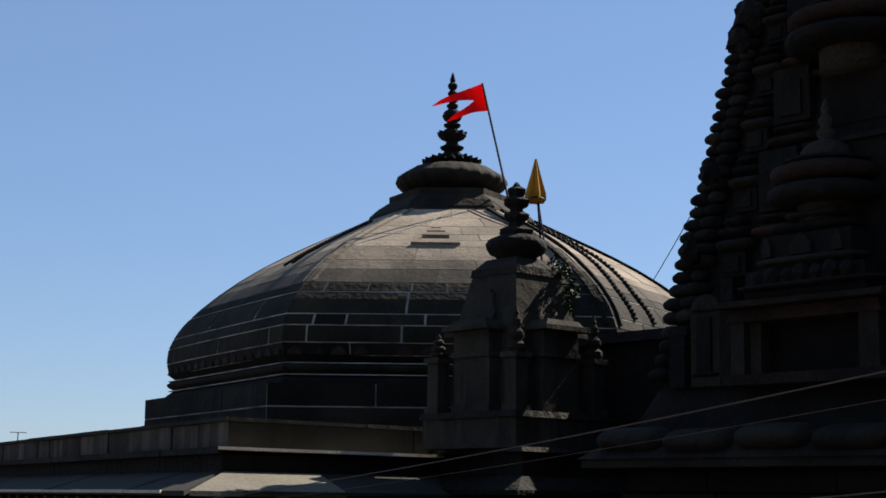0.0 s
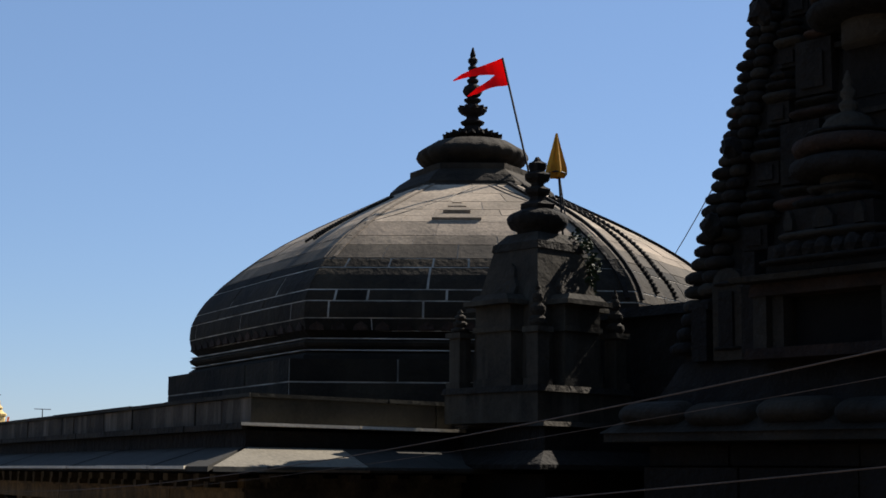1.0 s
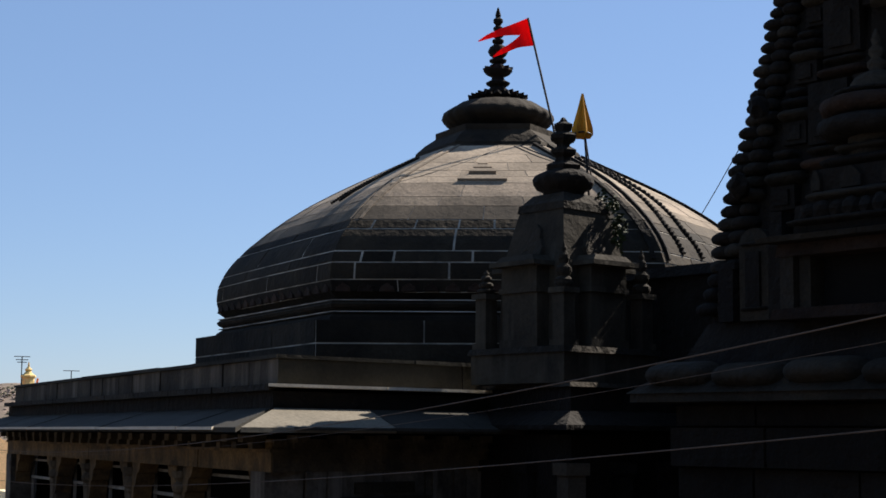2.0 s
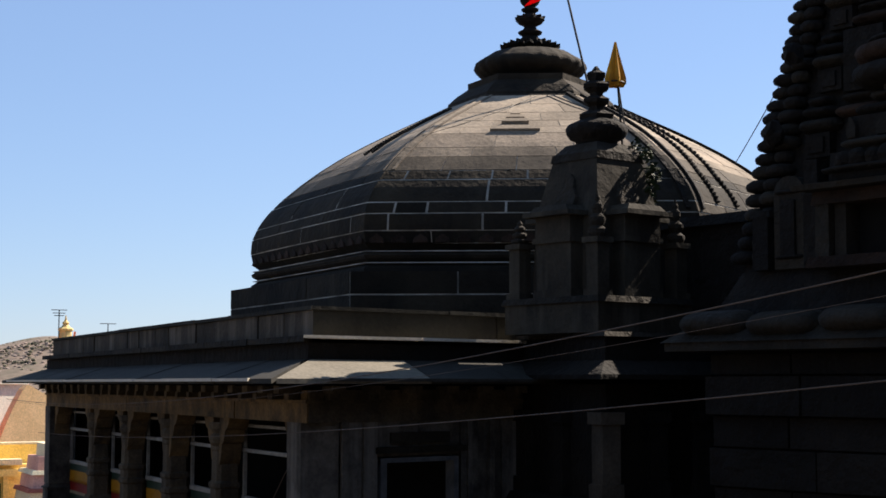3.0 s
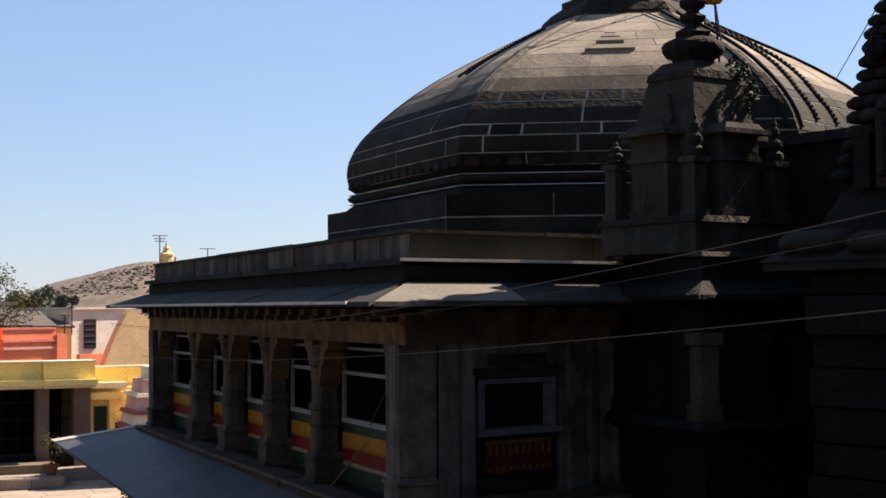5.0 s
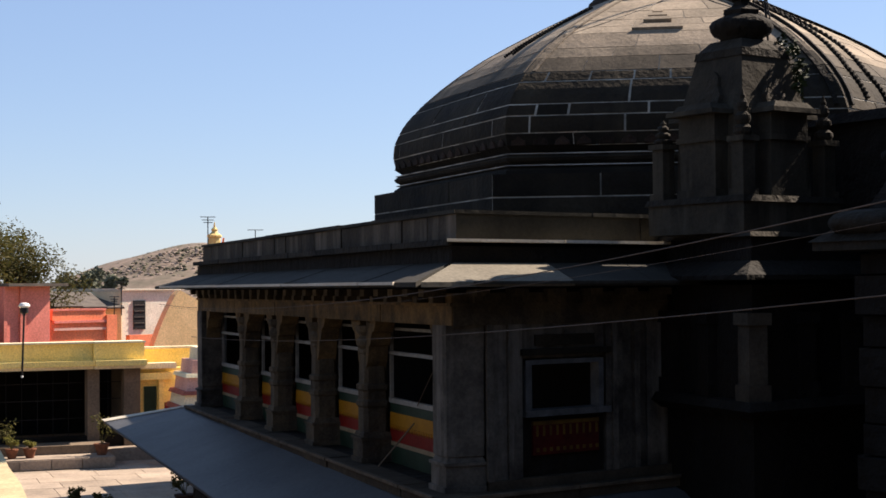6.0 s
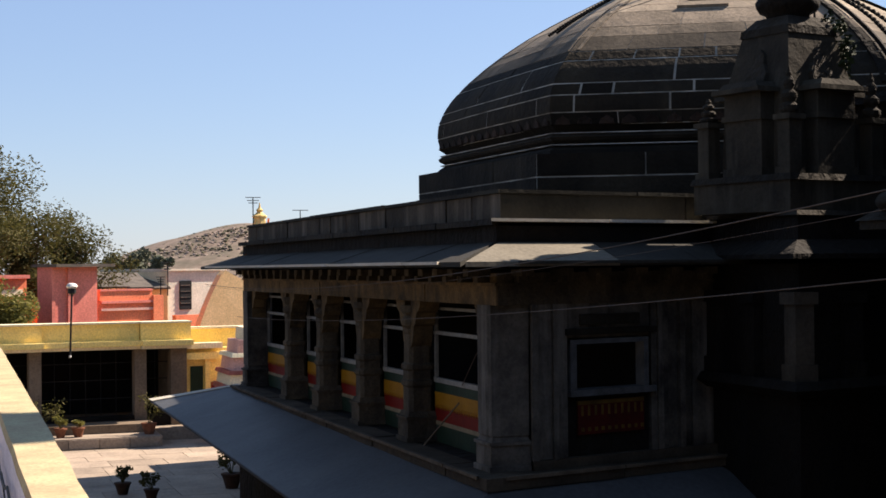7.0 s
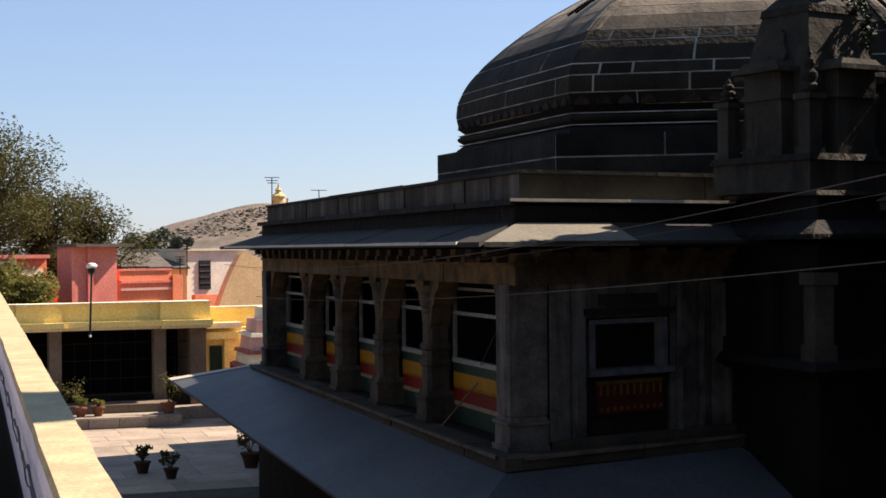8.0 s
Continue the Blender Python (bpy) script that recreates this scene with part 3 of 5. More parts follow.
tube(bm, [(*hall_pt(-kk, -kk), zo), (*hall_pt(-kk, 0.52), zo), (*hall_pt(-kk, 18.4), outer_z(hall_pt(-kk, 18.4)[1]))], 0.025)
part("edge_pipe", bm, IRON, awning)

# unseen plain blocks behind the hall, added to cast the courtyard shadow
for nm, pts, h in (("rear_block", [(9.3, 34.85), (12.2, 36.0), (12.2, 44.0), (9.3, 44.0)], 6.6), ("rear_annex", [(9.3, 44.01), (12.2, 44.01), (12.2, 45.5), (9.3, 45.5)], 3.2)):
    bm = bmesh.new()
    prism(bm, pts, 0, h)
    tagged(part(nm, bm, GREY_WALL), "plain unseen block behind the hall, added to shade the courtyard", "building", kind="structure")

# ---- dome ----
DX, DY = 14.9, 27.2
FACE = radians(90 - 28.7) + math.pi          # the way that one flat side faces
SIDES = 6
STEP = 2 * math.pi / SIDES
HALF_TAN = math.tan(STEP / 2)
PROFILE = [(4.86, 7.983), (4.915, 8.233), (4.89, 8.5), (4.78, 8.775), (4.63, 9.006), (4.4, 9.275), (4.1, 9.558), (3.73, 9.864), (3.352, 10.133), (2.951, 10.378),
           (2.573, 10.59), (2.208, 10.781), (1.847, 10.969), (1.489, 11.165), (1.405, 11.199)]
Z_LOW, Z_TOP = PROFILE[0][1], PROFILE[-1][1]


def apothem(z):
    for (a, z0), (a2, z1) in zip(PROFILE, PROFILE[1:]):
        if z <= z1:
            return a + (a2 - a) * (z - z0) / (z1 - z0)
    return PROFILE[-1][0]


def side_ring(ap, z):
    rc = ap / math.cos(STEP / 2)
    return [(DX + rc * math.cos(FACE + STEP * (i + 0.5)), DY + rc * math.sin(FACE + STEP * (i + 0.5)), z) for i in range(SIDES)]


def facet_pt(k, s, z, out=0.0):
    """On facet k of the dome: s from -1 to 1 across it, at the height z."""
    ap = apothem(z)
    half = ap * HALF_TAN
    e = 0.02
    sl = (apothem(z + e) - apothem(z - e)) / (2 * e)
    n = Vector((1, -sl)).normalized() * out
    a = FACE + k * STEP
    r = ap + n.x + 0.05 * (1 - s * s) * ap / 5
    return Vector((DX + r * math.cos(a) - half * s * math.sin(a), DY + r * math.sin(a) + half * s * math.cos(a), z + n.y))


dome = thing("dome", (DX, DY, 6.2), "large six-sided basalt dome with pale mortar joints and a carved finial", "dome")
bm = bmesh.new()
zs = [Z_LOW + (Z_TOP - Z_LOW) * i / 40 for i in range(41)]
grid = [[bm.verts.new(facet_pt(k, s, z, 0.003)) for k in range(SIDES) for s in [-1 + i / 6 for i in range(12)]] for z in zs]
for lo, hi in zip(grid, grid[1:]):
    for i in range(12 * SIDES):
        bm.faces.new((lo[i], lo[(i + 1) % (12 * SIDES)], hi[(i + 1) % (12 * SIDES)], hi[i]))
bm.faces.new(grid[-1])
part("mortar_bed", bm, MORTAR, dome, "pale lime mortar bed")

# lower edge, upper edge, joint half-width, joints on the near flat, on the flat to its left
COURSES = [(7.995, 8.2, 0.008, (-0.6, 0.1, 0.55), (-0.5, 0.2)), (8.2, 8.5, 0.02, (-0.86, -0.29, 0.35, 0.72), (-0.88, 0.0, 0.8)), (8.5, 8.7, 0.019, (-0.83, -0.63, -0.15, 0.38), (-0.45, 0.35)),
           (8.7, 9.12, 0.021, (-0.27, 0.45), (-0.3, 0.5)), (9.12, 9.3, 0.018, (-0.84, -0.55, -0.26, -0.02, 0.5), (-0.62, 0.1, 0.72)), (9.3, 9.58, 0.007, (-0.62, -0.1, 0.55), (-0.4, 0.4)), (9.58, 9.78, 0.006, (-0.45, 0.2, 0.7), (-0.1, 0.6)),
           (9.78, 10.1, 0.006, (-0.3, 0.35), (-0.5, 0.2)), (10.1, 10.26, 0.006, (-0.66, 0.05, 0.6), (0.0,)), (10.26, 10.42, 0.006, (-0.4, 0.3), (0.3,)), (10.42, 10.64, 0.006, (-0.55, 0.12), (-0.2,)),
           (10.64, 10.88, 0.006, (-0.3, 0.45), (0.2,)), (10.88, 11.19, 0.006, (0.0,), (0.0,))]
rest = bmesh.new()
r8 = random.Random(8)


def dome_block(bm, k, s0, s1, z0, z1, out):
    """A block that follows the curve of its facet, in strips both ways."""
    nz, ns = 3, 4
    top = [[bm.verts.new(facet_pt(k, s0 + (s1 - s0) * i / ns, z0 + (z1 - z0) * j / nz, out)) for i in range(ns + 1)] for j in range(nz + 1)]
    low = [[bm.verts.new(facet_pt(k, s0 + (s1 - s0) * i / ns, z0 + (z1 - z0) * j / nz, out - 0.08)) for i in range(ns + 1)] for j in range(nz + 1)]
    for j in range(nz):
        for i in range(ns):
            bm.faces.new((top[j][i], top[j][i + 1], top[j + 1][i + 1], top[j + 1][i]))
    rim_t = top[0] + [top[j][ns] for j in range(1, nz)] + top[nz][::-1] + [top[j][0] for j in range(nz - 1, 0, -1)]
    rim_l = low[0] + [low[j][ns] for j in range(1, nz)] + low[nz][::-1] + [low[j][0] for j in range(nz - 1, 0, -1)]
    for a in range(len(rim_t)):
        b = (a + 1) % len(rim_t)
        bm.faces.new((rim_t[a], rim_l[a], rim_l[b], rim_t[b]))


for k in range(-2, 4):
    for z0, z1, gap, near_cuts, left_cuts in COURSES:
        if k == 0:
            cuts = [-1.0, *near_cuts, 1.0]
        elif k == -1:
            cuts = [-1.0, *left_cuts, 1.0]
        else:
            n = len(near_cuts) + 1
            cuts = [-1.0] + [-1 + 2 * (i + r8.uniform(-0.28, 0.28)) / n for i in range(1, n)] + [1.0]
        half = apothem((z0 + z1) / 2) * HALF_TAN
        for c0, c1 in zip(cuts, cuts[1:]):
            g = gap * r8.uniform(0.7, 1.25) / half
            s0, s1 = c0 + (g if c0 > -1 else -0.005), c1 - (g if c1 < 1 else -0.005)
            out = r8.uniform(0.01, 0.017)
            zl, zh = z0 + gap * r8.uniform(0.45, 0.8), z1 - gap * r8.uniform(0.45, 0.8)
            if -1 <= k <= 1:
                bm = bmesh.new()
                dome_block(bm, k, s0, s1, zl, zh, out)
                # Courses darken downward to paint the dome's unlit lower part.
                part("dome_block", bm, SHADED_STONE if z1 < 9.35 else DOME_LOW if z1 < 9.6 else DOME_MID if z1 < 9.8 else DOME_UPPER if z1 < 10.2 else DOME_STONE, dome)
            else:
                dome_block(rest, k, s0, s1, zl, zh, out)
tagged(part("far_blocks", rest, DOME_STONE, dome), kind="stuff")


def rib(k, s_at, z0, z1, mat, lift=0.028, wide=0.05):
    """A raised strip up a facet; s_at gives its place across the facet at a height."""
    bm = bmesh.new()
    rows = []
    for i in range(25):
        z = z0 + (z1 - z0) * i / 24
        d = wide / 2 / (apothem(z) * HALF_TAN)
        rows.append([bm.verts.new(facet_pt(k, s_at(z) + e, z, o)) for e, o in ((-d, -0.01), (-d, lift), (d, lift), (d, -0.01))])
    for lo, hi in zip(rows, rows[1:]):
        for i in range(3):
            bm.faces.new((lo[i], lo[i + 1], hi[i + 1], hi[i]))
    part("rib", bm, mat, dome)


# paired ribs over the arrises
for v in range(-2, 4):
    for k, s_edge in ((v, 1), (v + 1, -1)):
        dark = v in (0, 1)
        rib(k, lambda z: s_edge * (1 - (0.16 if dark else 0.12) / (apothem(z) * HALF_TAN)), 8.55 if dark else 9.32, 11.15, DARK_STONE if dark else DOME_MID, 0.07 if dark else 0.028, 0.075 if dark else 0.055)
# knotted cords over the middle of the side flats
for k, sa, sb in ((1, -0.68, -0.34), (1, -0.38, 0.0), (-1, -0.02, 0.0), (-1, 0.14, 0.2)):
    z_foot = 8.75 if k == 1 else 9.95
    heights = [z_foot + (10.95 - z_foot) * i / 119 for i in range(120)]
    bm = bmesh.new()
    tube(bm, [facet_pt(k, sa + (sb - sa) * max(0.0, z - 9.3) / 1.4, z, 0.035) for z in heights], [(0.022 if k == 1 else 0.014) + (0.032 if k == 1 else 0.02) * (0.5 + 0.5 * math.cos(i * math.pi / 2)) for i in range(120)], 7)
    part("knotted_cord", bm, DARK_STONE, dome)

# slack cords over the near flat
for pts in (((0, -0.97, 10.05), (0, -0.7, 10.35), (0, -0.35, 10.72), (0, 0.1, 11.1)), ((0, 0.35, 11.12), (0, 0.62, 10.8), (0, 0.85, 10.5)), ((0, 0.5, 11.12), (0, 0.74, 10.82), (0, 0.97, 10.48))):
    bm = bmesh.new()
    tube(bm, [facet_pt(k, s, z, 0.015) for k, s, z in pts], 0.011, 5)
    part("cord", bm, IRON, dome)

# stepped votive mark on the near flat
mark = bpy.data.objects.new("stepped_motif", None)
scene.collection.objects.link(mark)
mark.matrix_basis = pose(*facet_pt(0, -0.12, 10.2))
mark.parent, mark.matrix_parent_inverse = dome, dome.matrix_basis.inverted()
for z, hw, t, out in ((10.14, 0.45, 0.06, 0.07), (10.22, 0.34, 0.05, 0.04), (10.32, 0.25, 0.07, 0.08), (10.44, 0.17, 0.07, 0.07), (10.55, 0.09, 0.08, 0.06)):
    half = apothem(z) * HALF_TAN
    c = -0.28 / half
    bm = bmesh.new()
    corners = [(c - hw / half, z), (c + hw / half, z), (c + hw * 0.8 / half, z + t), (c - hw * 0.8 / half, z + t)]
    skin(bm, [facet_pt(0, s, zz, 0) for s, zz in corners], [facet_pt(0, s, zz, out) for s, zz in corners])
    part("step", bm, DOME_STONE, mark)

# drum and platform below the dome
K = 0.894
for nm, rings, mat in (
        ("beak_moulding", [(5.3, 7.865), (5.36, 7.905), (5.5, 8.0)], SHADED_STONE),
        ("roll_moulding", [(5.34, 7.67), (5.47, 7.735), (5.5, 7.79), (5.42, 7.85)], SHADED_STONE),
        ("cavetto", [(5.52, 7.5), (5.5, 7.57), (5.36, 7.66)], SHADED_STONE)):
    bm = bmesh.new()
    for (a, z), (a2, z2) in zip(rings, rings[1:]):
        skin(bm, side_ring(a * K, z), side_ring(a2 * K, z2))
    bmesh.ops.remove_doubles(bm, verts=bm.verts, dist=0.0005)
    part(nm, bm, mat, dome)
for a, z in ((5.46, 7.66), (5.47, 7.857)):
    bm = bmesh.new()
    skin(bm, side_ring(a * K, z - 0.008), side_ring(a * K, z + 0.008))
    part("mortar_joint", bm, MORTAR, dome)
bm = bmesh.new()
skin(bm, side_ring(5.3 * K, 7.43), side_ring(5.3 * K, 8.02))
part("drum_core", bm, SHADED_STONE, dome)
bm = bmesh.new()
skin(bm, side_ring(5.9 * K - 0.01, 5.9), side_ring(5.9 * K - 0.01, 7.475))
part("platform_core", bm, MORTAR, dome)
for k in range(-2, 4):
    a = FACE + k * STEP
    ap = 5.9 * K
    half = ap * HALF_TAN
    for z0, z1, n in ((6.0, 6.6, 3), (6.61, 7.09, 2), (7.1, 7.49, 3)):
        cuts = [-1 + 2 * i / n + (r8.uniform(-0.15, 0.15) if 0 < i < n else 0) for i in range(n + 1)]
        for c0, c1 in zip(cuts, cuts[1:]):
            m = Matrix.Translation((DX, DY, 0)) @ Matrix.Rotation(a, 4, "Z")
            bm = bmesh.new()
            box(bm, ap - 0.3, ap + r8.uniform(-0.004, 0.008), half * c0 + 0.012, half * c1 - 0.012, z0 + 0.008, z1 - 0.008, m)
            part("platform_block", bm, SHADED_STONE, dome)
# row of carved petals round the dome's foot
for k in range(-1, 2):
    a = FACE + k * STEP
    half = 5.5 * K * HALF_TAN
    for j in range(15):
        s = -1 + 2 * (j + 0.5) / 15
        p0 = facet_pt(k, s, 8.05, 0.015)
        bm = bmesh.new()
        m = Matrix.Translation(p0) @ Matrix.Rotation(a, 4, "Z")
        w = half / 15 * 0.8
        pts = [(-w, -0.06), (w, -0.06), (w * 0.9, 0.03), (w * 0.45, 0.07), (0, 0.12), (-w * 0.45, 0.07), (-w * 0.9, 0.03)]
        skin(bm, [m @ Vector((-0.06, y, z)) for y, z in pts], [m @ Vector((0.03, y * 0.8, z * 0.85)) for y, z in pts])
        part("carved_petal", bm, RED_BASALT, dome)

# collar, lotus disc and finial
bm = bmesh.new()
rings = [(1.78, 11.1), (1.78, 11.17), (1.7, 11.2), (1.68, 11.26), (1.5, 11.42), (1.28, 11.56), (1.28, 11.68), (1.05, 11.7)]
for (a, z), (a2, z2) in zip(rings, rings[1:]):
    skin(bm, side_ring(a * 0.86, z), side_ring(a2 * 0.86, z2))
bmesh.ops.remove_doubles(bm, verts=bm.verts, dist=0.0005)
part("collar", bm, SHADED_STONE, dome)
bm = bmesh.new()
lathe(bm, [(0.8, 11.66), (0.86, 11.74), (0.98, 11.8), (1.09, 11.88), (1.14, 11.97), (1.12, 12.05), (1.02, 12.13), (0.9, 12.2), (0.78, 12.28), (0.5, 12.34)], 120, (DX, DY), 24, 0.012)
part("lotus_disc", bm, SHADED_STONE, dome, smooth=True)


def petals(name, r, z, n, size, lift, mat, parent):
    for i in range(n):
        a = 2 * math.pi * i / n
        m = Matrix.Translation((DX, DY, z)) @ Matrix.Rotation(a, 4, "Z")
        bm = bmesh.new()
        w = math.pi * r / n * 0.95
        pts = [(-w, 0), (w, 0), (w * 0.8, size * 0.6), (0, size), (-w * 0.8, size * 0.6)]
        lo = [m @ Vector((r - 0.1 + x, y, x * lift)) for y, x in pts]
        hi = [m @ Vector((r - 0.1 + x, y, x * lift + 0.05)) for y, x in pts]
        skin(bm, lo, hi)
        part(name, bm, mat, parent)


petals("petal", 0.52, 12.36, 18, 0.2, 0.35, DARK_STONE, dome)
petals("petal", 0.42, 12.43, 14, 0.14, 0.5, DARK_STONE, dome)
bm = bmesh.new()
lathe(bm, [(0.45, 12.34), (0.4, 12.46), (0.27, 12.52), (0.2, 12.6), (0.15, 12.66), (0.23, 12.7), (0.25, 12.74), (0.14, 12.8), (0.12, 12.86), (0.24, 12.92), (0.3, 12.99), (0.24, 13.06), (0.13, 13.1), (0.1, 13.14),
           (0.17, 13.18), (0.18, 13.22), (0.1, 13.26), (0.17, 13.32), (0.21, 13.4), (0.17, 13.49), (0.08, 13.55), (0.12, 13.6), (0.12, 13.64), (0.06, 13.68), (0.11, 13.72), (0.11, 13.76), (0.05, 13.81),
           (0.1, 13.86), (0.1, 13.9), (0.05, 13.95), (0.1, 14.02), (0.1, 14.07), (0.05, 14.12), (0.06, 14.17), (0.012, 14.33)], 20, (DX, DY))
part("finial", bm, DARK_STONE, dome)
petals("petal", 0.27, 12.98, 10, 0.14, 0.3, DARK_STONE, dome)

# red swallow-tailed flag on its pole
flag = thing("flag", (15.4, 25.74, 11.4), "red swallow-tailed cloth flag on a leaning iron pole", "flag")
top, foot = Vector((14.93, 26.02, 13.83)), Vector((15.42, 25.73, 11.3))
bm = bmesh.new()
tube(bm, [foot, top], 0.022, 8)
part("pole", bm, IRON, flag)
LEFT = Vector((-0.877, 0.48, 0))
AWAY = Vector((0.48, 0.877, 0))
down = (foot - top).normalized()
bm = bmesh.new()


def cloth(u, v):
    """u along the fly in metres, v from the top edge (0) to the lower edge (1)."""
    droop = 0.33 * u * (1 - 0.55 * v) + 0.25 * max(0, u - 0.35) * v
    return top + LEFT * u + down * (0.56 * v) + Vector((0, 0, -droop)) + AWAY * (0.07 * math.sin(5.5 * u + 1.5 * v))


def strip(cells):
    for (u0, a0, b0), (u1, a1, b1) in zip(cells, cells[1:]):
        n = 4
        for i in range(n):
            q = [cloth(u0, a0 + (b0 - a0) * i / n), cloth(u1, a1 + (b1 - a1) * i / n), cloth(u1, a1 + (b1 - a1) * (i + 1) / n), cloth(u0, a0 + (b0 - a0) * (i + 1) / n)]
            skin(bm, [p - AWAY * 0.003 for p in q], [p + AWAY * 0.003 for p in q])


strip([(0, 0, 1), (0.08, 0, 1), (0.16, 0, 1), (0.22, 0, 1)])
strip([(0.22, 0, 0.52), (0.36, 0.02, 0.46), (0.5, 0.05, 0.4), (0.66, 0.1, 0.36), (0.84, 0.16, 0.33), (1.02, 0.25, 0.29)])
strip([(0.22, 0.52, 1), (0.34, 0.68, 1.04), (0.46, 0.78, 1.06), (0.62, 0.86, 1.08), (0.82, 1.0, 1.04)])
bmesh.ops.remove_doubles(bm, verts=bm.verts, dist=0.002)
part("cloth", bm, RED_CLOTH, flag)

# ---- saffron pennant ----
pennant = thing("pennant", (10.9, 17.5, 8.6), "furled saffron pennant on a thin iron rod", "pennant")
px, py = 20.6 * math.sin(radians(31.9)), 20.6 * math.cos(radians(31.9))
bm = bmesh.new()
tube(bm, [(px + 0.09, py - 0.02, 8.7), (px, py, 10.1)], 0.016, 8)
tube(bm, [(px + 0.14, py - 0.02, 8.95), (px + 0.03, py, 9.68)], 0.01, 6)
part("rod", bm, IRON, pennant)
bm = bmesh.new()
lathe(bm, [(0.1, 9.58), (0.125, 9.63), (0.12, 9.7), (0.085, 9.85), (0.05, 10.0), (0.012, 10.19)], 28, (px, py), 7, 0.22)
part("furled_cloth", bm, SAFFRON, pennant)
bm = bmesh.new()
tube(bm, [(px + 0.13 * math.cos(i * 0.52), py + 0.13 * math.sin(i * 0.52), 9.63 + 0.01 * math.sin(i)) for i in range(13)], 0.012, 6)
tube(bm, [(px + 0.13, py, 9.6), (px + 0.15, py, 9.74)], 0.01, 5)
tube(bm, [(px - 0.13, py, 9.6), (px - 0.15, py, 9.5)], 0.012, 5)
part("ring", bm, IRON, pennant)

# ---- porch block below the turret ----
BX, BY = 10.15, 16.6


def porch_pt(a, b):
    return (BX + a * UX, BY + a * UY + b)


def porch_ring(o, la=5.2, lb=2.6):
    k = o / UX
    return [porch_pt(-k, -k), porch_pt(la + k, -k), porch_pt(la + k, lb + k), porch_pt(-k, lb + k)]


porch = thing("porch", (BX, BY, 0), "dark stone porch block with ledge and eave under the turret", "porch")
for nm, o, z0, z1, o2, mat in (("wall", 0, 0, 5.6, 0, DARK_STONE), ("ledge", 0.3, 4.06, 4.16, 0.22, DARK_STONE), ("ledge_bed", 0.12, 3.95, 4.06, 0.3, DARK_STONE), ("eave", 0.36, 5.66, 5.72, 0.36, DARK_STONE),
                               ("eave_slope", 0.36, 5.72, 5.9, 0.05, DARK_STONE), ("parapet", 0.0, 5.88, 6.2, 0.0, DARK_STONE), ("coping", 0.08, 6.2, 6.26, 0.05, BASALT)):
    bm = bmesh.new()
    prism(bm, porch_ring(o), z0, z1, porch_ring(o2))
    part(nm, bm, mat, porch)
for (a, b) in ((0.0, 0.0), (0.0, 1.0), (0.0, 2.0), (0.9, 0.0), (1.8, 0.0)):
    x, y = porch_pt(a, b)
    bm = bmesh.new()
    box(bm, x - 0.13, x + 0.13, y - 0.13, y + 0.13, 4.16, 5.1)
    box(bm, x - 0.17, x + 0.17, y - 0.17, y + 0.17, 5.1, 5.25)
    box(bm, x - 0.16, x + 0.16, y - 0.16, y + 0.16, 4.16, 4.36)
    part("pilaster", bm, STAINED if (a, b) == (0.0, 0.0) else DARK_STONE, porch)

# link between porch and spire, added and raised to keep sun off the porch
bm = bmesh.new()
box(bm, -0.5, 2.6, 2.75, 6.2, 0, 7.75, pose(13.9, 12.96, 0, 0, 0, 14))
part("link_wall", bm, DARK_STONE, porch)
bm = bmesh.new()
box(bm, -0.62, 2.7, 2.75, 6.32, 7.75, 7.9, pose(13.9, 12.96, 0, 0, 0, 14), 0.04)
part("link_cornice", bm, DARK_STONE, porch)

# ---- turret ----
TT = pose(10.51, 17.37, 0, 0, 0, 14)


def tl(x, y):
    v = TT @ Vector((x, y, 0))
    return v.x, v.y


turret = thing("turret", (10.51, 17.37, 6.2), "small carved stone turret with corner piers, ribbed disc and weeds", "turret")
for nm, x0, x1, y0, y1, z0, z1, tp, mat in (
        ("base", -0.86, 0.86, -0.86, 0.86, 6.24, 6.62, 0.0, TURRET_STONE), ("base_slab", -0.9, 0.9, -0.9, 0.9, 6.62, 6.7, 0.03, BASALT), ("body", -0.6, 0.6, -0.6, 0.6, 6.7, 7.78, 0.04, TURRET_STONE),
        ("upper_body", -0.57, 0.57, -0.57, 0.57, 7.78, 8.5, 0.28, TURRET_STONE), ("cap", -0.43, 0.43, -0.43, 0.43, 8.5, 8.6, 0.03, BASALT),
        ("cap_step", -0.4, 0.4, -0.4, 0.4, 8.6, 8.74, 0.3, BASALT)):
    bm = bmesh.new()
    box(bm, x0, x1, y0, y1, z0, z1, TT, tp)
    part(nm, bm, mat, turret)
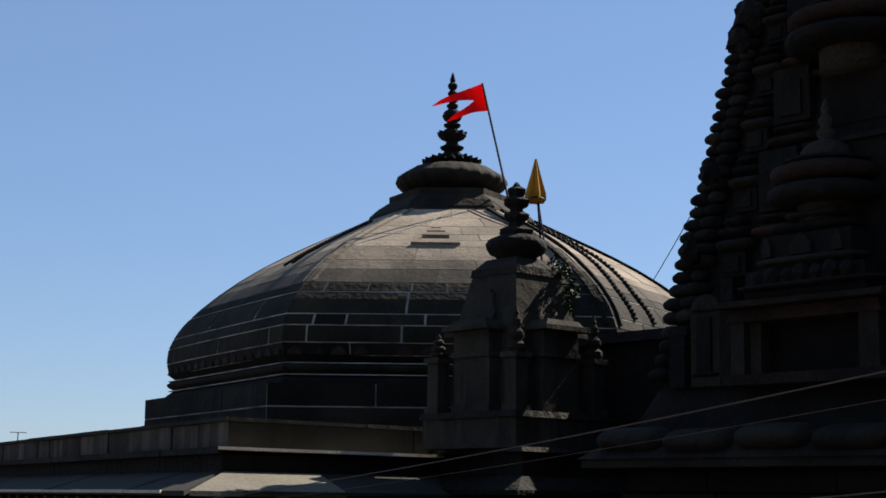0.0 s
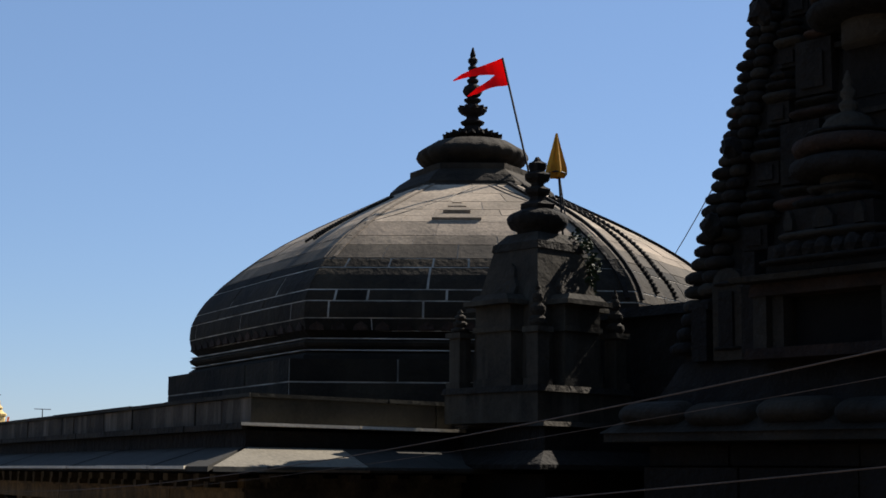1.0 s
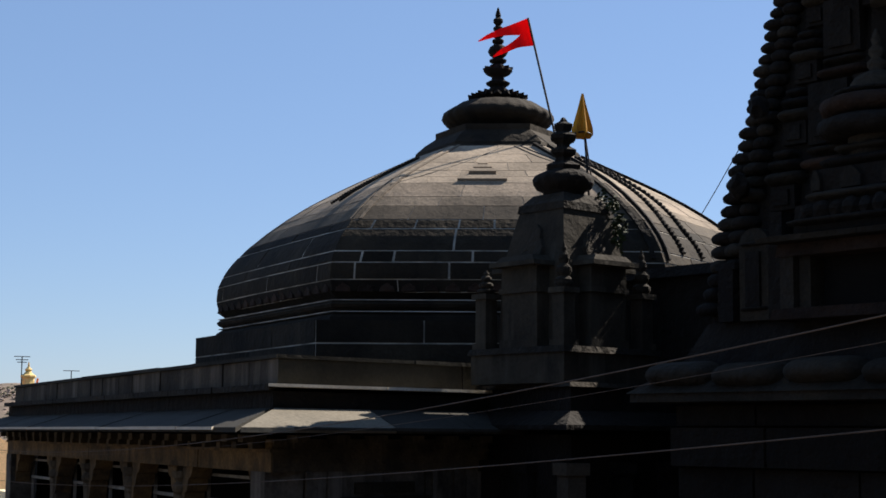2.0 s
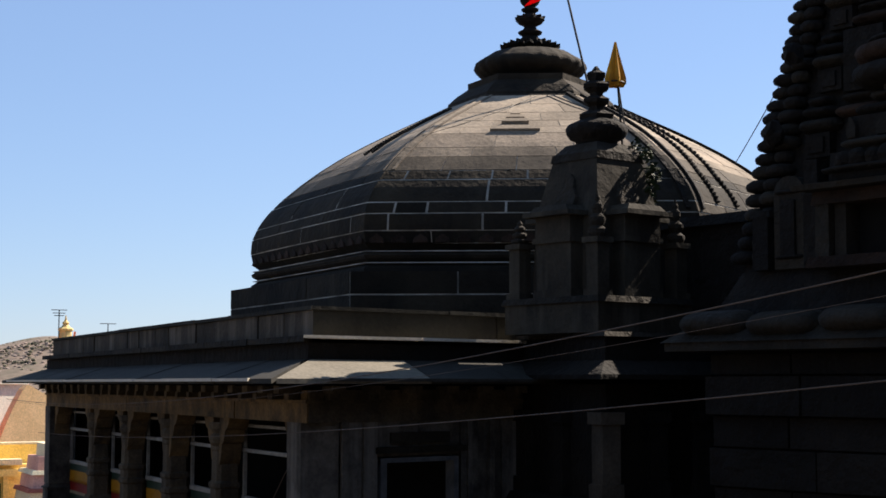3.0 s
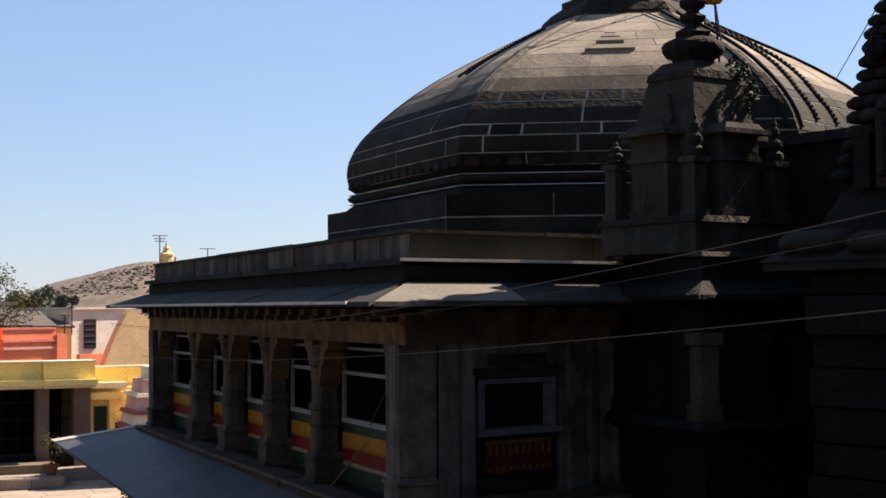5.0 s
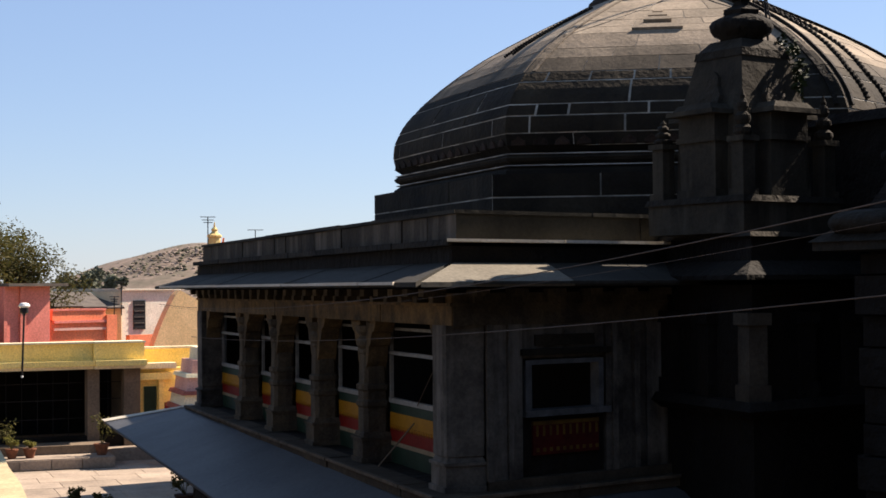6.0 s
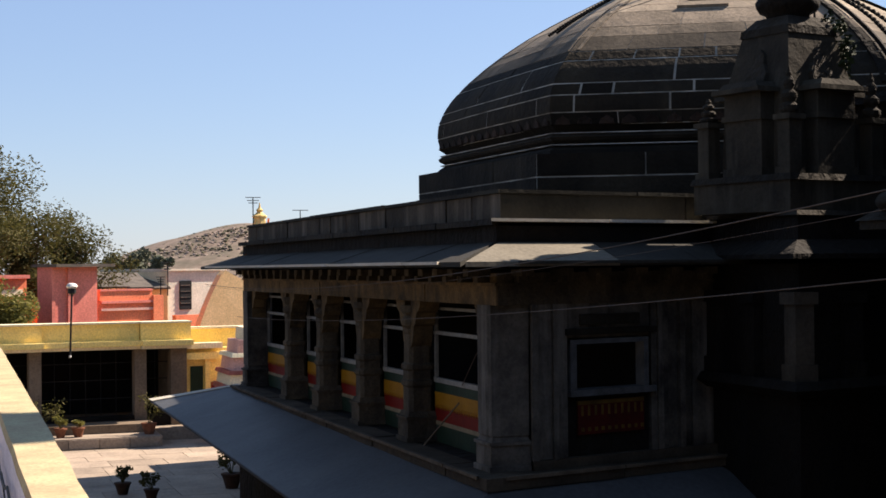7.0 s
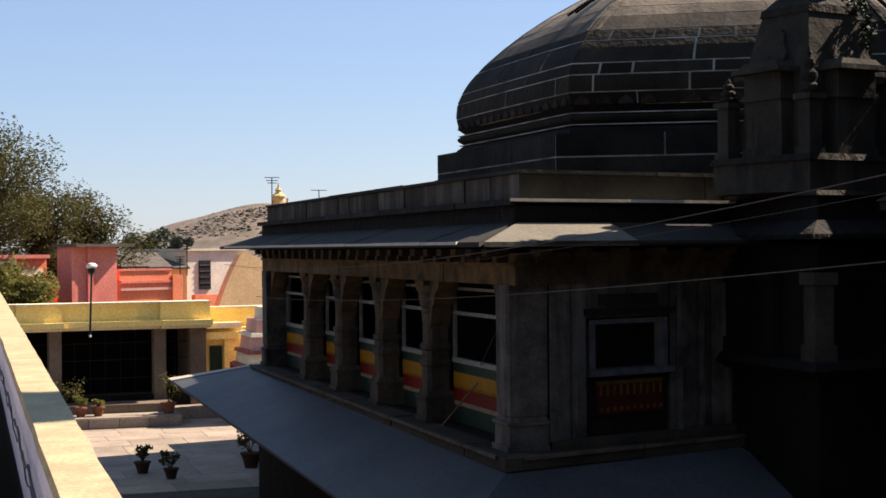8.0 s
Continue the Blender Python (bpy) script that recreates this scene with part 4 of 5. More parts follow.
for sx, sy in ((-1, 0), (0, -1), (1, 0), (0, 1)):
    m = TT @ Matrix.Rotation(math.atan2(sy, sx), 4, "Z")
    bm = bmesh.new()
    box(bm, 0.55, 0.8, -0.32, 0.32, 6.8, 7.4, m)
    part("niche_pier", bm, TURRET_STONE, turret)
    for nm, d, w, z0, z1 in (("pier_foot", 0.83, 0.35, 6.7, 6.8), ("pier_band", 0.84, 0.35, 7.4, 7.47), ("pier_head", 0.81, 0.32, 7.47, 7.74)):
        bm = bmesh.new()
        box(bm, 0.55, d, -w, w, z0, z1, m)
        part(nm, bm, TURRET_STONE, turret)
    bm = bmesh.new()
    box(bm, 0.45, 0.95, -0.42, 0.42, 7.74, 7.8, m, 0.02)
    box(bm, 0.45, 0.9, -0.36, 0.36, 7.8, 7.88, m, 0.22)
    part("niche_roof", bm, TURRET_STONE, turret)
    bm = bmesh.new()
    pts = [(-0.2, 7.88), (0.2, 7.88), (0.22, 8.0), (0.13, 8.12), (0.1, 8.24), (0, 8.32), (-0.1, 8.24), (-0.13, 8.12), (-0.22, 8.0)]
    skin(bm, [m @ Vector((0.38, y, z)) for y, z in pts], [m @ Vector((0.62 - 0.3 * (z - 7.88), y * 0.85, z)) for y, z in pts])
    part("niche_crest", bm, BASALT, turret)
for sx in (-1, 1):
    for sy in (-1, 1):
        bm = bmesh.new()
        p, q = 0.72 * sx, 0.72 * sy
        box(bm, p - 0.13, p + 0.13, q - 0.13, q + 0.13, 6.7, 6.78, TT)
        box(bm, p - 0.1, p + 0.1, q - 0.1, q + 0.1, 6.78, 7.36, TT)
        box(bm, p - 0.14, p + 0.14, q - 0.14, q + 0.14, 7.36, 7.43, TT)
        part("corner_pier", bm, TURRET_STONE, turret)
        x, y = tl(p, q)
        bm = bmesh.new()
        tall = 1.0 if sy < 0 else 0.55
        lathe(bm, [(0.09, 7.43), (0.12, 7.43 + 0.05 * tall), (0.12, 7.43 + 0.1 * tall), (0.07, 7.43 + 0.14 * tall), (0.1, 7.43 + 0.2 * tall), (0.1, 7.43 + 0.25 * tall), (0.05, 7.43 + 0.3 * tall), (0.075, 7.43 + 0.36 * tall), (0.07, 7.43 + 0.41 * tall),
                   (0.035, 7.43 + 0.46 * tall), (0.04, 7.43 + 0.5 * tall), (0.01, 7.43 + 0.58 * tall)], 14, (x, y))
        part("corner_spirelet", bm, BASALT, turret)
cx, cy = tl(0, 0)
bm = bmesh.new()
lathe(bm, [(0.26, 8.72), (0.28, 8.79), (0.36, 8.83), (0.4, 8.89), (0.41, 8.95), (0.37, 9.01), (0.26, 9.06), (0.2, 9.09), (0.1, 9.12)], 64, (cx, cy), 16, 0.012)
part("ribbed_disc", bm, DARK_STONE, turret, smooth=True)
bm = bmesh.new()
lathe(bm, [(0.22, 9.08), (0.24, 9.14), (0.12, 9.2), (0.09, 9.26), (0.17, 9.31), (0.18, 9.35), (0.09, 9.4), (0.09, 9.44), (0.17, 9.5), (0.18, 9.55), (0.1, 9.6), (0.12, 9.66), (0.13, 9.7), (0.06, 9.74), (0.02, 9.8)], 12, (cx, cy), 6, 0.1)
part("finial", bm, DARK_STONE, turret)
rt = random.Random(3)
bm = bmesh.new()
for i in range(13):
    x, y = tl(0.48 + rt.uniform(-0.1, 0.14), -0.34 + rt.uniform(-0.22, 0.3))
    zc = 8.74 - i * 0.06
    tube(bm, [(*tl(0.36, -0.3), zc - 0.04), (x, y, zc)], 0.01, 4)
    for _ in range(26):
        d = Vector((rt.gauss(0, 1), rt.gauss(0, 1), rt.gauss(0, 0.8))).normalized() * 0.11 * rt.random() ** 0.5
        u = Vector((rt.gauss(0, 1), rt.gauss(0, 1), rt.gauss(0, 0.6))).normalized()
        w = u.cross(Vector((rt.gauss(0, 1), rt.gauss(0, 1), rt.gauss(0, 1)))).normalized()
        c = Vector((x, y, zc)) + d
        bm.faces.new([bm.verts.new(q) for q in (c - u * 0.05, c - w * 0.022, c + u * 0.05, c + w * 0.022)])
part("weed", bm, LEAF_WEED, turret, "dark green weed growing from the joints")
grow = Matrix.Translation((0, 0, EYE)) @ Matrix.Scale(1.022, 4) @ Matrix.Translation((0, 0, -EYE))
for ob in (turret, pennant):
    ob.matrix_basis = grow @ ob.matrix_basis

# ---- great spire ----
TW = pose(13.9, 12.96, 0, 0, 0, 14)


def tw(x, y):
    v = TW @ Vector((x, y, 0))
    return v.x, v.y


spire = thing("spire", (13.9, 12.96, 0), "tall blackened basalt temple spire with stacked cushion mouldings", "temple spire")
# lower walls in courses with recessed joints
bm = bmesh.new()
box(bm, -2.66, 2.66, -2.66, 2.66, 0, 6.1, TW)
part("wall_core", bm, DARK_STONE, spire)
rs = random.Random(12)
z = 0.0
row = 0
while z < 5.9:
    h = 0.42 + 0.06 * rs.uniform(-1, 1)
    h = min(h, 5.95 - z)
    if h < 0.1:
        break
    out = (0.0, 0.06, 0.0, 0.12, 0.03)[row % 5]
    n = 4
    cuts = [-2.72 + 5.44 * (i + (rs.uniform(-0.2, 0.2) if 0 < i < n else 0)) / n for i in range(n + 1)]
    for c0, c1 in zip(cuts, cuts[1:]):
        o = out + rs.uniform(-0.01, 0.015)
        bm = bmesh.new()
        box(bm, -2.74 - o, -2.5, c0 + 0.012, c1 - 0.012, z + 0.012, z + h - 0.012, TW)
        part("wall_stone", bm, DARK_STONE, spire)
        bm = bmesh.new()
        box(bm, c0 + 0.012, c1 - 0.012, 2.5, 2.74 + o, z + 0.012, z + h - 0.012, TW)
        part("wall_stone", bm, DARK_STONE, spire)
    z += h
    row += 1
for nm, s, z0, z1, tp in (("eave", 3.12, 5.98, 6.08, 0.0), ("eave_roll", 3.16, 6.08, 6.36, 0.12), ("step", 2.72, 6.34, 6.62, 0.04), ("step", 2.6, 6.62, 6.9, 0.05), ("core", 2.45, 6.9, 17.4, 0.72)):
    bm = bmesh.new()
    box(bm, -s, s, -s, s, z0, z1, TW, tp)
    part(nm, bm, BASALT if "eave" in nm else DARK_STONE, spire)
# wavy lower roll of the eave
def level_roll(y0, y1, z, h, x_out, depth, mat, name="roll", turn=TW):
    """A bar with rounded ends and a round front, lying along a face."""
    bm = bmesh.new()
    rings, m, c = [], 16, (y0 + y1) / 2
    half = (y1 - y0) / 2
    for i in range(m + 1):
        u = -1 + 2 * i / m
        k = (1 - abs(u) ** 6) ** 0.5 * 0.92 + 0.08
        rings.append([bm.verts.new(turn @ Vector((-(x_out - depth) - depth * k * math.cos(a), c + half * u, z + h / 2 + h / 2 * k * math.sin(a)))) for a in [-math.pi / 2 + math.pi * j / 8 for j in range(9)]])
    for lo, hi in zip(rings, rings[1:]):
        for j in range(8):
            bm.faces.new((lo[j], hi[j], hi[j + 1], lo[j + 1]))
    return part(name, bm, mat, spire, smooth=True)


for i in range(6):
    level_roll(-2.9 + i * 0.98, -1.94 + i * 0.98, 6.1 + 0.03 * (i % 2), 0.32, 3.2, 0.4, BASALT, "eave_lobe")


def half_side(z):
    return 2.45 * (1 - 0.72 * (z - 6.9) / 10.5)


def cushion(x, y, z, r, h, n=16):
    bm = bmesh.new()
    lathe(bm, [(r * 0.7, z), (r * 0.92, z + h * 0.15), (r, z + h * 0.45), (r * 0.95, z + h * 0.7), (r * 0.7, z + h * 0.95), (r * 0.5, z + h)], n, tw(x, y), 8, 0.03)
    part("cushion", bm, DARK_STONE if rs.random() < 0.7 else BASALT, spire, smooth=True)


# fine strings of cushions up three corners
for sx, sy, off in ((-1, 1, 0.0), (-1, 1, 0.26), (-1, -1, 0.0), (1, 1, 0.0)):
    z = 7.0
    while z < 15.5:
        k = 1 - 0.5 * (z - 7) / 9
        r = (0.19 if off == 0 else 0.17) * k * rs.uniform(0.75, 1.2)
        h = 0.15 * k
        s = half_side(z)
        cushion(sx * (s + (0.05 if off else 0.0)), sy * (s - 0.02 - off * k), z, r, h * rs.uniform(0.9, 1.05))
        z += h + 0.02
# stepped piers beside the corner, each with rolls that widen over it
for f in (0, 1):
    rot = TW @ Matrix.Rotation(-math.pi / 2 * f, 4, "Z")
    sign = 1 if f == 0 else -1
    for side_ in (1, -1):
        z = 8.16
        while z < 14.6:
            s = half_side(z + 0.3)
            k = s / 2.1
            c = 1.42 * k * side_ * sign
            out = s + 0.1 * k
            bm = bmesh.new()
            box(bm, -out - 0.05, -s + 0.3, c - 0.17 * k, c + 0.17 * k, z, z + 0.27 * k, rot, 0.04)
            box(bm, -out - 0.08, -s + 0.3, c - 0.1 * k, c + 0.1 * k, z + 0.05 * k, z + 0.22 * k, rot)
            part("band_block", bm, DARK_STONE, spire)
            level_roll(c - 0.25 * k, c + 0.25 * k, z + 0.28 * k, 0.16 * k, out + 0.13, 0.24, BASALT, "roll", rot)
            level_roll(c - 0.21 * k, c + 0.21 * k, z + 0.45 * k, 0.12 * k, out + 0.1, 0.2, DARK_STONE, "roll", rot)
            level_roll(c - 0.14 * k, c + 0.14 * k, z + 0.58 * k, 0.1 * k, out + 0.07, 0.16, DARK_STONE, "roll", rot)
            z += 0.74 * k
        z = 8.58
        while z < 14.6:
            s = half_side(z + 0.3)
            k = s / 2.1
            c = 0.9 * k * side_ * sign
            level_roll(c - 0.36 * k, c + 0.4 * k, z, 0.16 * k, s + 0.24 * k, 0.3, RED_BASALT, "roll", rot)
            level_roll(c - 0.3 * k, c + 0.33 * k, z + 0.18 * k, 0.11 * k, s + 0.18 * k, 0.24, DARK_STONE, "roll", rot)
            bm = bmesh.new()
            box(bm, -s - 0.12 * k, -s + 0.3, c - 0.27 * k, c + 0.27 * k, z + 0.3 * k, z + 1.0 * k, rot, 0.04)
            box(bm, -s - 0.16 * k, -s + 0.3, c - 0.16 * k, c + 0.16 * k, z + 0.38 * k, z + 0.82 * k, rot, 0.04)
            part("band_block", bm, DARK_STONE, spire)
            z += 1.06 * k
    for z in (9.55, 10.42, 11.5, 12.4, 13.4):
        s = half_side(z)
        k = s / 2.1
        bm = bmesh.new()
        box(bm, -s - 0.2 * k, -s + 0.3, -0.62 * k, 0.62 * k, z, z + 0.06, rot)
        box(bm, -s - 0.14 * k, -s + 0.3, -0.55 * k, 0.55 * k, z - 0.7 * k, z, rot, 0.03)
        part("panel_ledge", bm, DARK_STONE, spire)
# niche with a slab hood on the face towards the courtyard
for nm, x0, x1, y0, y1, z0, z1, mat in (
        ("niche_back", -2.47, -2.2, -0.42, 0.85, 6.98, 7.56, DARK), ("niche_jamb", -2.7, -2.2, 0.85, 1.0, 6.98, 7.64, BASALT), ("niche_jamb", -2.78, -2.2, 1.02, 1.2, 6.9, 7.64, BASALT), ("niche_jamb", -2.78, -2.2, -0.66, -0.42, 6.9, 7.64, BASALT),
        ("niche_lintel", -2.8, -2.2, -0.7, 1.24, 7.56, 7.7, RED_BASALT), ("niche_sill", -2.9, -2.2, -0.85, 1.25, 6.86, 6.98, RED_BASALT), ("hood_crest", -2.72, -2.1, -0.5, 1.05, 7.82, 8.12, DARK_STONE),
        ("hood_crest", -2.66, -2.1, -0.3, 0.85, 8.12, 8.5, DARK_STONE), ("side_pier", -2.62, -2.2, -1.6, -1.1, 6.9, 7.9, BASALT), ("pier_slab", -2.68, -2.2, -1.66, -1.04, 7.9, 8.0, BASALT)):
    bm = bmesh.new()
    box(bm, x0, x1, y0, y1, z0, z1, TW, 0.03)
    part(nm, bm, mat, spire)
bm = bmesh.new()
skin(bm, [TW @ Vector(p) for p in ((-3.02, -0.85, 7.7), (-2.2, -0.85, 7.74), (-2.2, 1.32, 7.74), (-3.02, 1.32, 7.7))], [TW @ Vector(p) for p in ((-3.04, -0.87, 7.76), (-2.2, -0.87, 7.9), (-2.2, 1.34, 7.9), (-3.04, 1.34, 7.76))])
part("niche_hood", bm, BASALT, spire)
for y0, y1, z, h, out, stone in ((-0.42, 0.98, 8.14, 0.13, 2.78, BASALT), (-0.25, 0.82, 8.5, 0.14, 2.7, DARK_STONE), (-0.1, 0.66, 8.66, 0.12, 2.62, BASALT), (-0.75, 1.22, 7.88, 0.1, 2.86, DARK_STONE)):
    level_roll(y0, y1, z, h, out, 0.3, stone)
for j in range(7):
    bm = bmesh.new()
    blob(bm, TW @ Vector((-2.74, -0.3 + 0.19 * j, 8.03)), 0.085 + 0.02 * (j % 2), 2, 0.35, 3.0, 1.1)
    part("carved_boss", bm, DARK_STONE, spire)
for y, w in ((0.3, 0.3), (0.75, 0.14), (-0.15, 0.14)):
    bm = bmesh.new()
    prof = [(-w / 2, 8.26), (w / 2, 8.26), (w / 2, 8.38), (w * 0.25, 8.45), (0, 8.49), (-w * 0.25, 8.45), (-w / 2, 8.38)]
    skin(bm, [TW @ Vector((-2.5, y + p, z)) for p, z in prof], [TW @ Vector((-2.72, y + p * 0.85, z)) for p, z in prof])
    part("crest_panel", bm, BASALT, spire)
for y0, y1, z0, z1 in ((1.28, 1.48, 6.9, 7.7), (1.24, 1.5, 7.7, 7.78), (1.28, 1.46, 7.78, 8.1), (1.98, 2.2, 6.9, 7.5), (1.95, 2.24, 7.5, 7.58)):
    bm = bmesh.new()
    box(bm, -2.62, -2.2, y0, y1, z0, z1, TW, 0.03)
    part("side_pier", bm, DARK_STONE, spire)
# round-topped pier beside the niche
for y in (1.72, -1.95):
    bm = bmesh.new()
    prof = [(-0.21, 6.9), (0.21, 6.9)] + [(0.21 * math.cos(a), 7.76 + 0.2 * math.sin(a)) for a in [math.pi * i / 10 for i in range(11)]]
    skin(bm, [TW @ Vector((-2.2, y + p, z)) for p, z in prof], [TW @ Vector((-2.56, y + p, z)) for p, z in prof])
    part("side_pier", bm, BASALT, spire)
    bm = bmesh.new()
    box(bm, -2.6, -2.3, y - 0.1, y + 0.1, 7.05, 7.68, TW, 0.02)
    part("pier_panel", bm, DARK_STONE, spire)
    for z in (7.0, 7.74):
        level_roll(y - 0.22, y + 0.22, z, 0.07, 2.62, 0.2, DARK_STONE)


def spirelet(y, z0, r, out, hs=1.0):
    """Half-engaged little spire: two broad rolls, a bell and a ringed bud."""
    s = half_side(z0)
    px_, py_ = tw(-(s + out), y)
    for rr, dz, h, mat in ((1.0, 0.0, 0.22, DARK_STONE), (0.95, 0.24, 0.2, RED_BASALT), (0.74, 0.45, 0.07, DARK_STONE)):
        dz, h = dz * hs, h * hs
        bm = bmesh.new()
        R = r * rr
        lathe(bm, [(R * 0.82, z0 + dz), (R * 0.97, z0 + dz + h * 0.2), (R, z0 + dz + h * 0.5), (R * 0.96, z0 + dz + h * 0.8), (R * 0.78, z0 + dz + h)], 40, (px_, py_), 20, 0.008)
        part("roll", bm, mat, spire, smooth=True)
    bm = bmesh.new()
    zb = z0 + 0.52 * hs
    lathe(bm, [(r * 0.5, z0 - 0.25 * hs), (r * 0.5, zb - 0.06 * hs), (r * 0.45, zb), (r * 0.44, zb + 0.08 * hs), (r * 0.36, zb + 0.15 * hs), (r * 0.22, zb + 0.2 * hs), (r * 0.11, zb + 0.23 * hs), (r * 0.16, zb + 0.28 * hs), (r * 0.16, zb + 0.32 * hs), (r * 0.08, zb + 0.37 * hs),
               (r * 0.13, zb + 0.42 * hs), (r * 0.13, zb + 0.46 * hs), (r * 0.06, zb + 0.52 * hs), (r * 0.09, zb + 0.57 * hs), (r * 0.02, zb + 0.7 * hs)], 20, (px_, py_))
    part("bell", bm, BASALT, spire, smooth=True)


spirelet(0.26, 8.84, 0.66, 0.1)
spirelet(0.06, 10.62, 0.76, 0.12)
spirelet(0.0, 12.5, 0.55, 0.12, 0.9)
bm = bmesh.new()
lathe(bm, [(0.5, 17.3), (0.95, 17.5), (1.0, 17.75), (0.6, 18.0), (0.2, 18.2), (0.3, 18.5), (0.1, 18.9), (0.02, 19.4)], 40, tw(0, 0), 16, 0.03)
part("crown", bm, DARK_STONE, spire)

# unseen block added at the spire's back to keep sun off the awning
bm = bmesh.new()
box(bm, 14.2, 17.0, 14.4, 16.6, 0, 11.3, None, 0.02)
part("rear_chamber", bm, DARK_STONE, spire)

# carved lumps jutting from the seen corner
for x, y, z, r in ((11.26, 13.46, 11.15, 0.17), (11.2, 13.55, 10.9, 0.14), (11.05, 13.93, 9.35, 0.12), (10.95, 14.2, 8.45, 0.13)):
    bm = bmesh.new()
    blob(bm, (x, y, z), r, 2, 0.5, 2.5, 1.2)
    part("carved_lump", bm, DARK_STONE, spire)

# ---- wires ----
def wire(name, a, b, sag, r, label):
    a, b = Vector(a), Vector(b)
    bm = bmesh.new()
    tube(bm, [a.lerp(b, i / 30) - Vector((0, 0, 4 * sag * (i / 30) * (1 - i / 30))) for i in range(31)], r, 6)
    tagged(part(name, bm, WIRE), label, "wire")


wire("wire", (5.68, 33.2, 5.28), (5.6, 5.7, 6.255), 0.367, 0.005, "thin pale wire slung from the hall towards the spire")
wire("wire", (6.5, 33.9, 4.55), (5.6, 5.7, 5.665), 0.2, 0.005, "thin brownish wire slung past the hall pillars")
wire("wire", (5.72, 33.2, 5.24), (5.62, 5.7, 6.12), 0.335, 0.002, "thin dark wire slung beside the pale one")
wire("wire", (15.1, 20.6, 9.2), (12.1, 15.3, 9.6), 0.02, 0.008, "thin wire between dome and spire")

# ---- courtyard beyond ----
house = thing("yellow_house", (3, 56, 0), "low yellow limewashed arcade with stepped cornice and dark bays", "building")
HY = 55.0


def house_box(name, x0, x1, y0, y1, z0, z1, mat, label="", taper=0.0):
    bm = bmesh.new()
    box(bm, x0, x1, y0, y1, z0, z1, None, taper)
    return part(name, bm, mat, house, label)


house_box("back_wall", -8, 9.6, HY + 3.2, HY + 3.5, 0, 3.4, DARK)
house_box("roof", -8, 8.75, HY, HY + 6, 3.1, 3.55, YELLOW_WALL)
house_box("side_wall", 8.45, 8.75, HY, HY + 3.2, 0, 3.1, PLINTH)
for x0, x1, d in ((-8, 2.05, 0.0), (2.06, 3.6, 0.25), (3.62, 7.0, 0.1), (7.02, 8.8, 0.3)):
    house_box("parapet", x0, x1, HY - 0.1 - d, HY + 0.3, 3.12, 3.72, YELLOW_WALL)
    house_box("coping", x0, x1 + 0.02, HY - 0.22 - d, HY + 0.4, 3.72, 3.78, CREAM)
    house_box("cornice", x0, x1 + 0.03, HY - 0.42 - d, HY + 0.2, 2.93, 3.12, YELLOW_WALL)
    house_box("cornice_step", x0, x1, HY - 0.24 - d, HY + 0.2, 2.82, 2.93, CREAM)
for x in (0.6, 3.2, 6.85, 8.15):
    house_box("pier", x, x + 0.42, HY - 0.1, HY + 0.35, 0.0, 2.83, PLINTH)
for x0, x1 in ((1.02, 3.2), (3.62, 6.85), (7.27, 8.15)):
    house_box("threshold", x0, x1, HY, HY + 0.4, 0, 0.47, DARK_STONE)
    n = int((x1 - x0) / 0.55)
    for j in range(1, n + 1):
        x = x0 + (x1 - x0) * j / (n + 1)
        house_box("grille_bar", x - 0.008, x + 0.008, HY + 0.5, HY + 0.52, 0.45, 2.83, IRON)
    for z in (1.05, 1.7, 2.3):
        house_box("grille_rail", x0, x1, HY + 0.49, HY + 0.53, z, z + 0.025, IRON)
# lower wing with a green door
house_box("wing_wall", 8.8, 11.2, HY + 0.5, HY + 0.9, 0, 2.55, YELLOW_WALL)
house_box("wing_roof", 8.8, 11.2, HY + 0.5, HY + 4, 2.55, 2.75, YELLOW_WALL)
house_box("wing_cornice", 8.8, 10.0, HY + 0.2, HY + 0.6, 2.35, 2.6, YELLOW_WALL)
house_box("wing_cornice", 8.8, 10.1, HY + 0.1, HY + 0.6, 2.75, 2.95, CREAM)
house_box("wing_upper_wall", 8.78, 12.6, HY + 1.2, HY + 1.5, 2.6, 3.42, YELLOW_WALL)
house_box("wing_coping", 8.78, 12.6, HY + 1.1, HY + 1.6, 3.42, 3.5, CREAM)
house_box("door", 9.0, 9.45, HY + 0.44, HY + 0.52, 0.3, 2.1, PANEL_GREEN, "green painted door")
house_box("sign_board", 9.75, 10.2, HY + 0.4, HY + 0.5, 0.95, 1.5, PANEL_RED, "red painted board")
house_box("wing_pier", 9.5, 9.7, HY + 0.3, HY + 0.6, 0, 2.35, YELLOW_WALL)

house.matrix_basis = Matrix.Translation((0, 0, EYE)) @ Matrix.Scale(0.94, 4) @ Matrix.Translation((0, 0, -EYE)) @ house.matrix_basis @ pose(0, 0, 0, 0, 0, 5)

# plinth steps before the house
steps = thing("courtyard_steps", (5.5, 49, 0), "low stone platform with a step before the arcade", "steps")
for nm, x0, x1, y0, y1, z0, z1 in (("tread", -7.6, 7.05, 49.4, 57.5, 0, 0.34), ("tread", 7.05, 10.6, 51.2, 57.5, 0, 0.4), ("upper_tread", -7.5, 7.0, 50.7, 57.4, 0.34, 0.615)):
    bm = bmesh.new()
    box(bm, x0, x1, y0, y1, z0, z1)
    part(nm, bm, PLINTH if nm == "upper_tread" else PAVING, steps)
for x in (3.2, 4.15, 5.1, 6.05):
    bm = bmesh.new()
    box(bm, x, x + 0.92, 49.35, 49.4, 0.02, 0.31)
    part("riser_stone", bm, PAVING, steps)

# pink stepped shrine base at the hall's far corner
pink = thing("stepped_shrine", (10.6, 50, 0), "pink and cream stepped shrine plinth beyond the hall", "shrine")
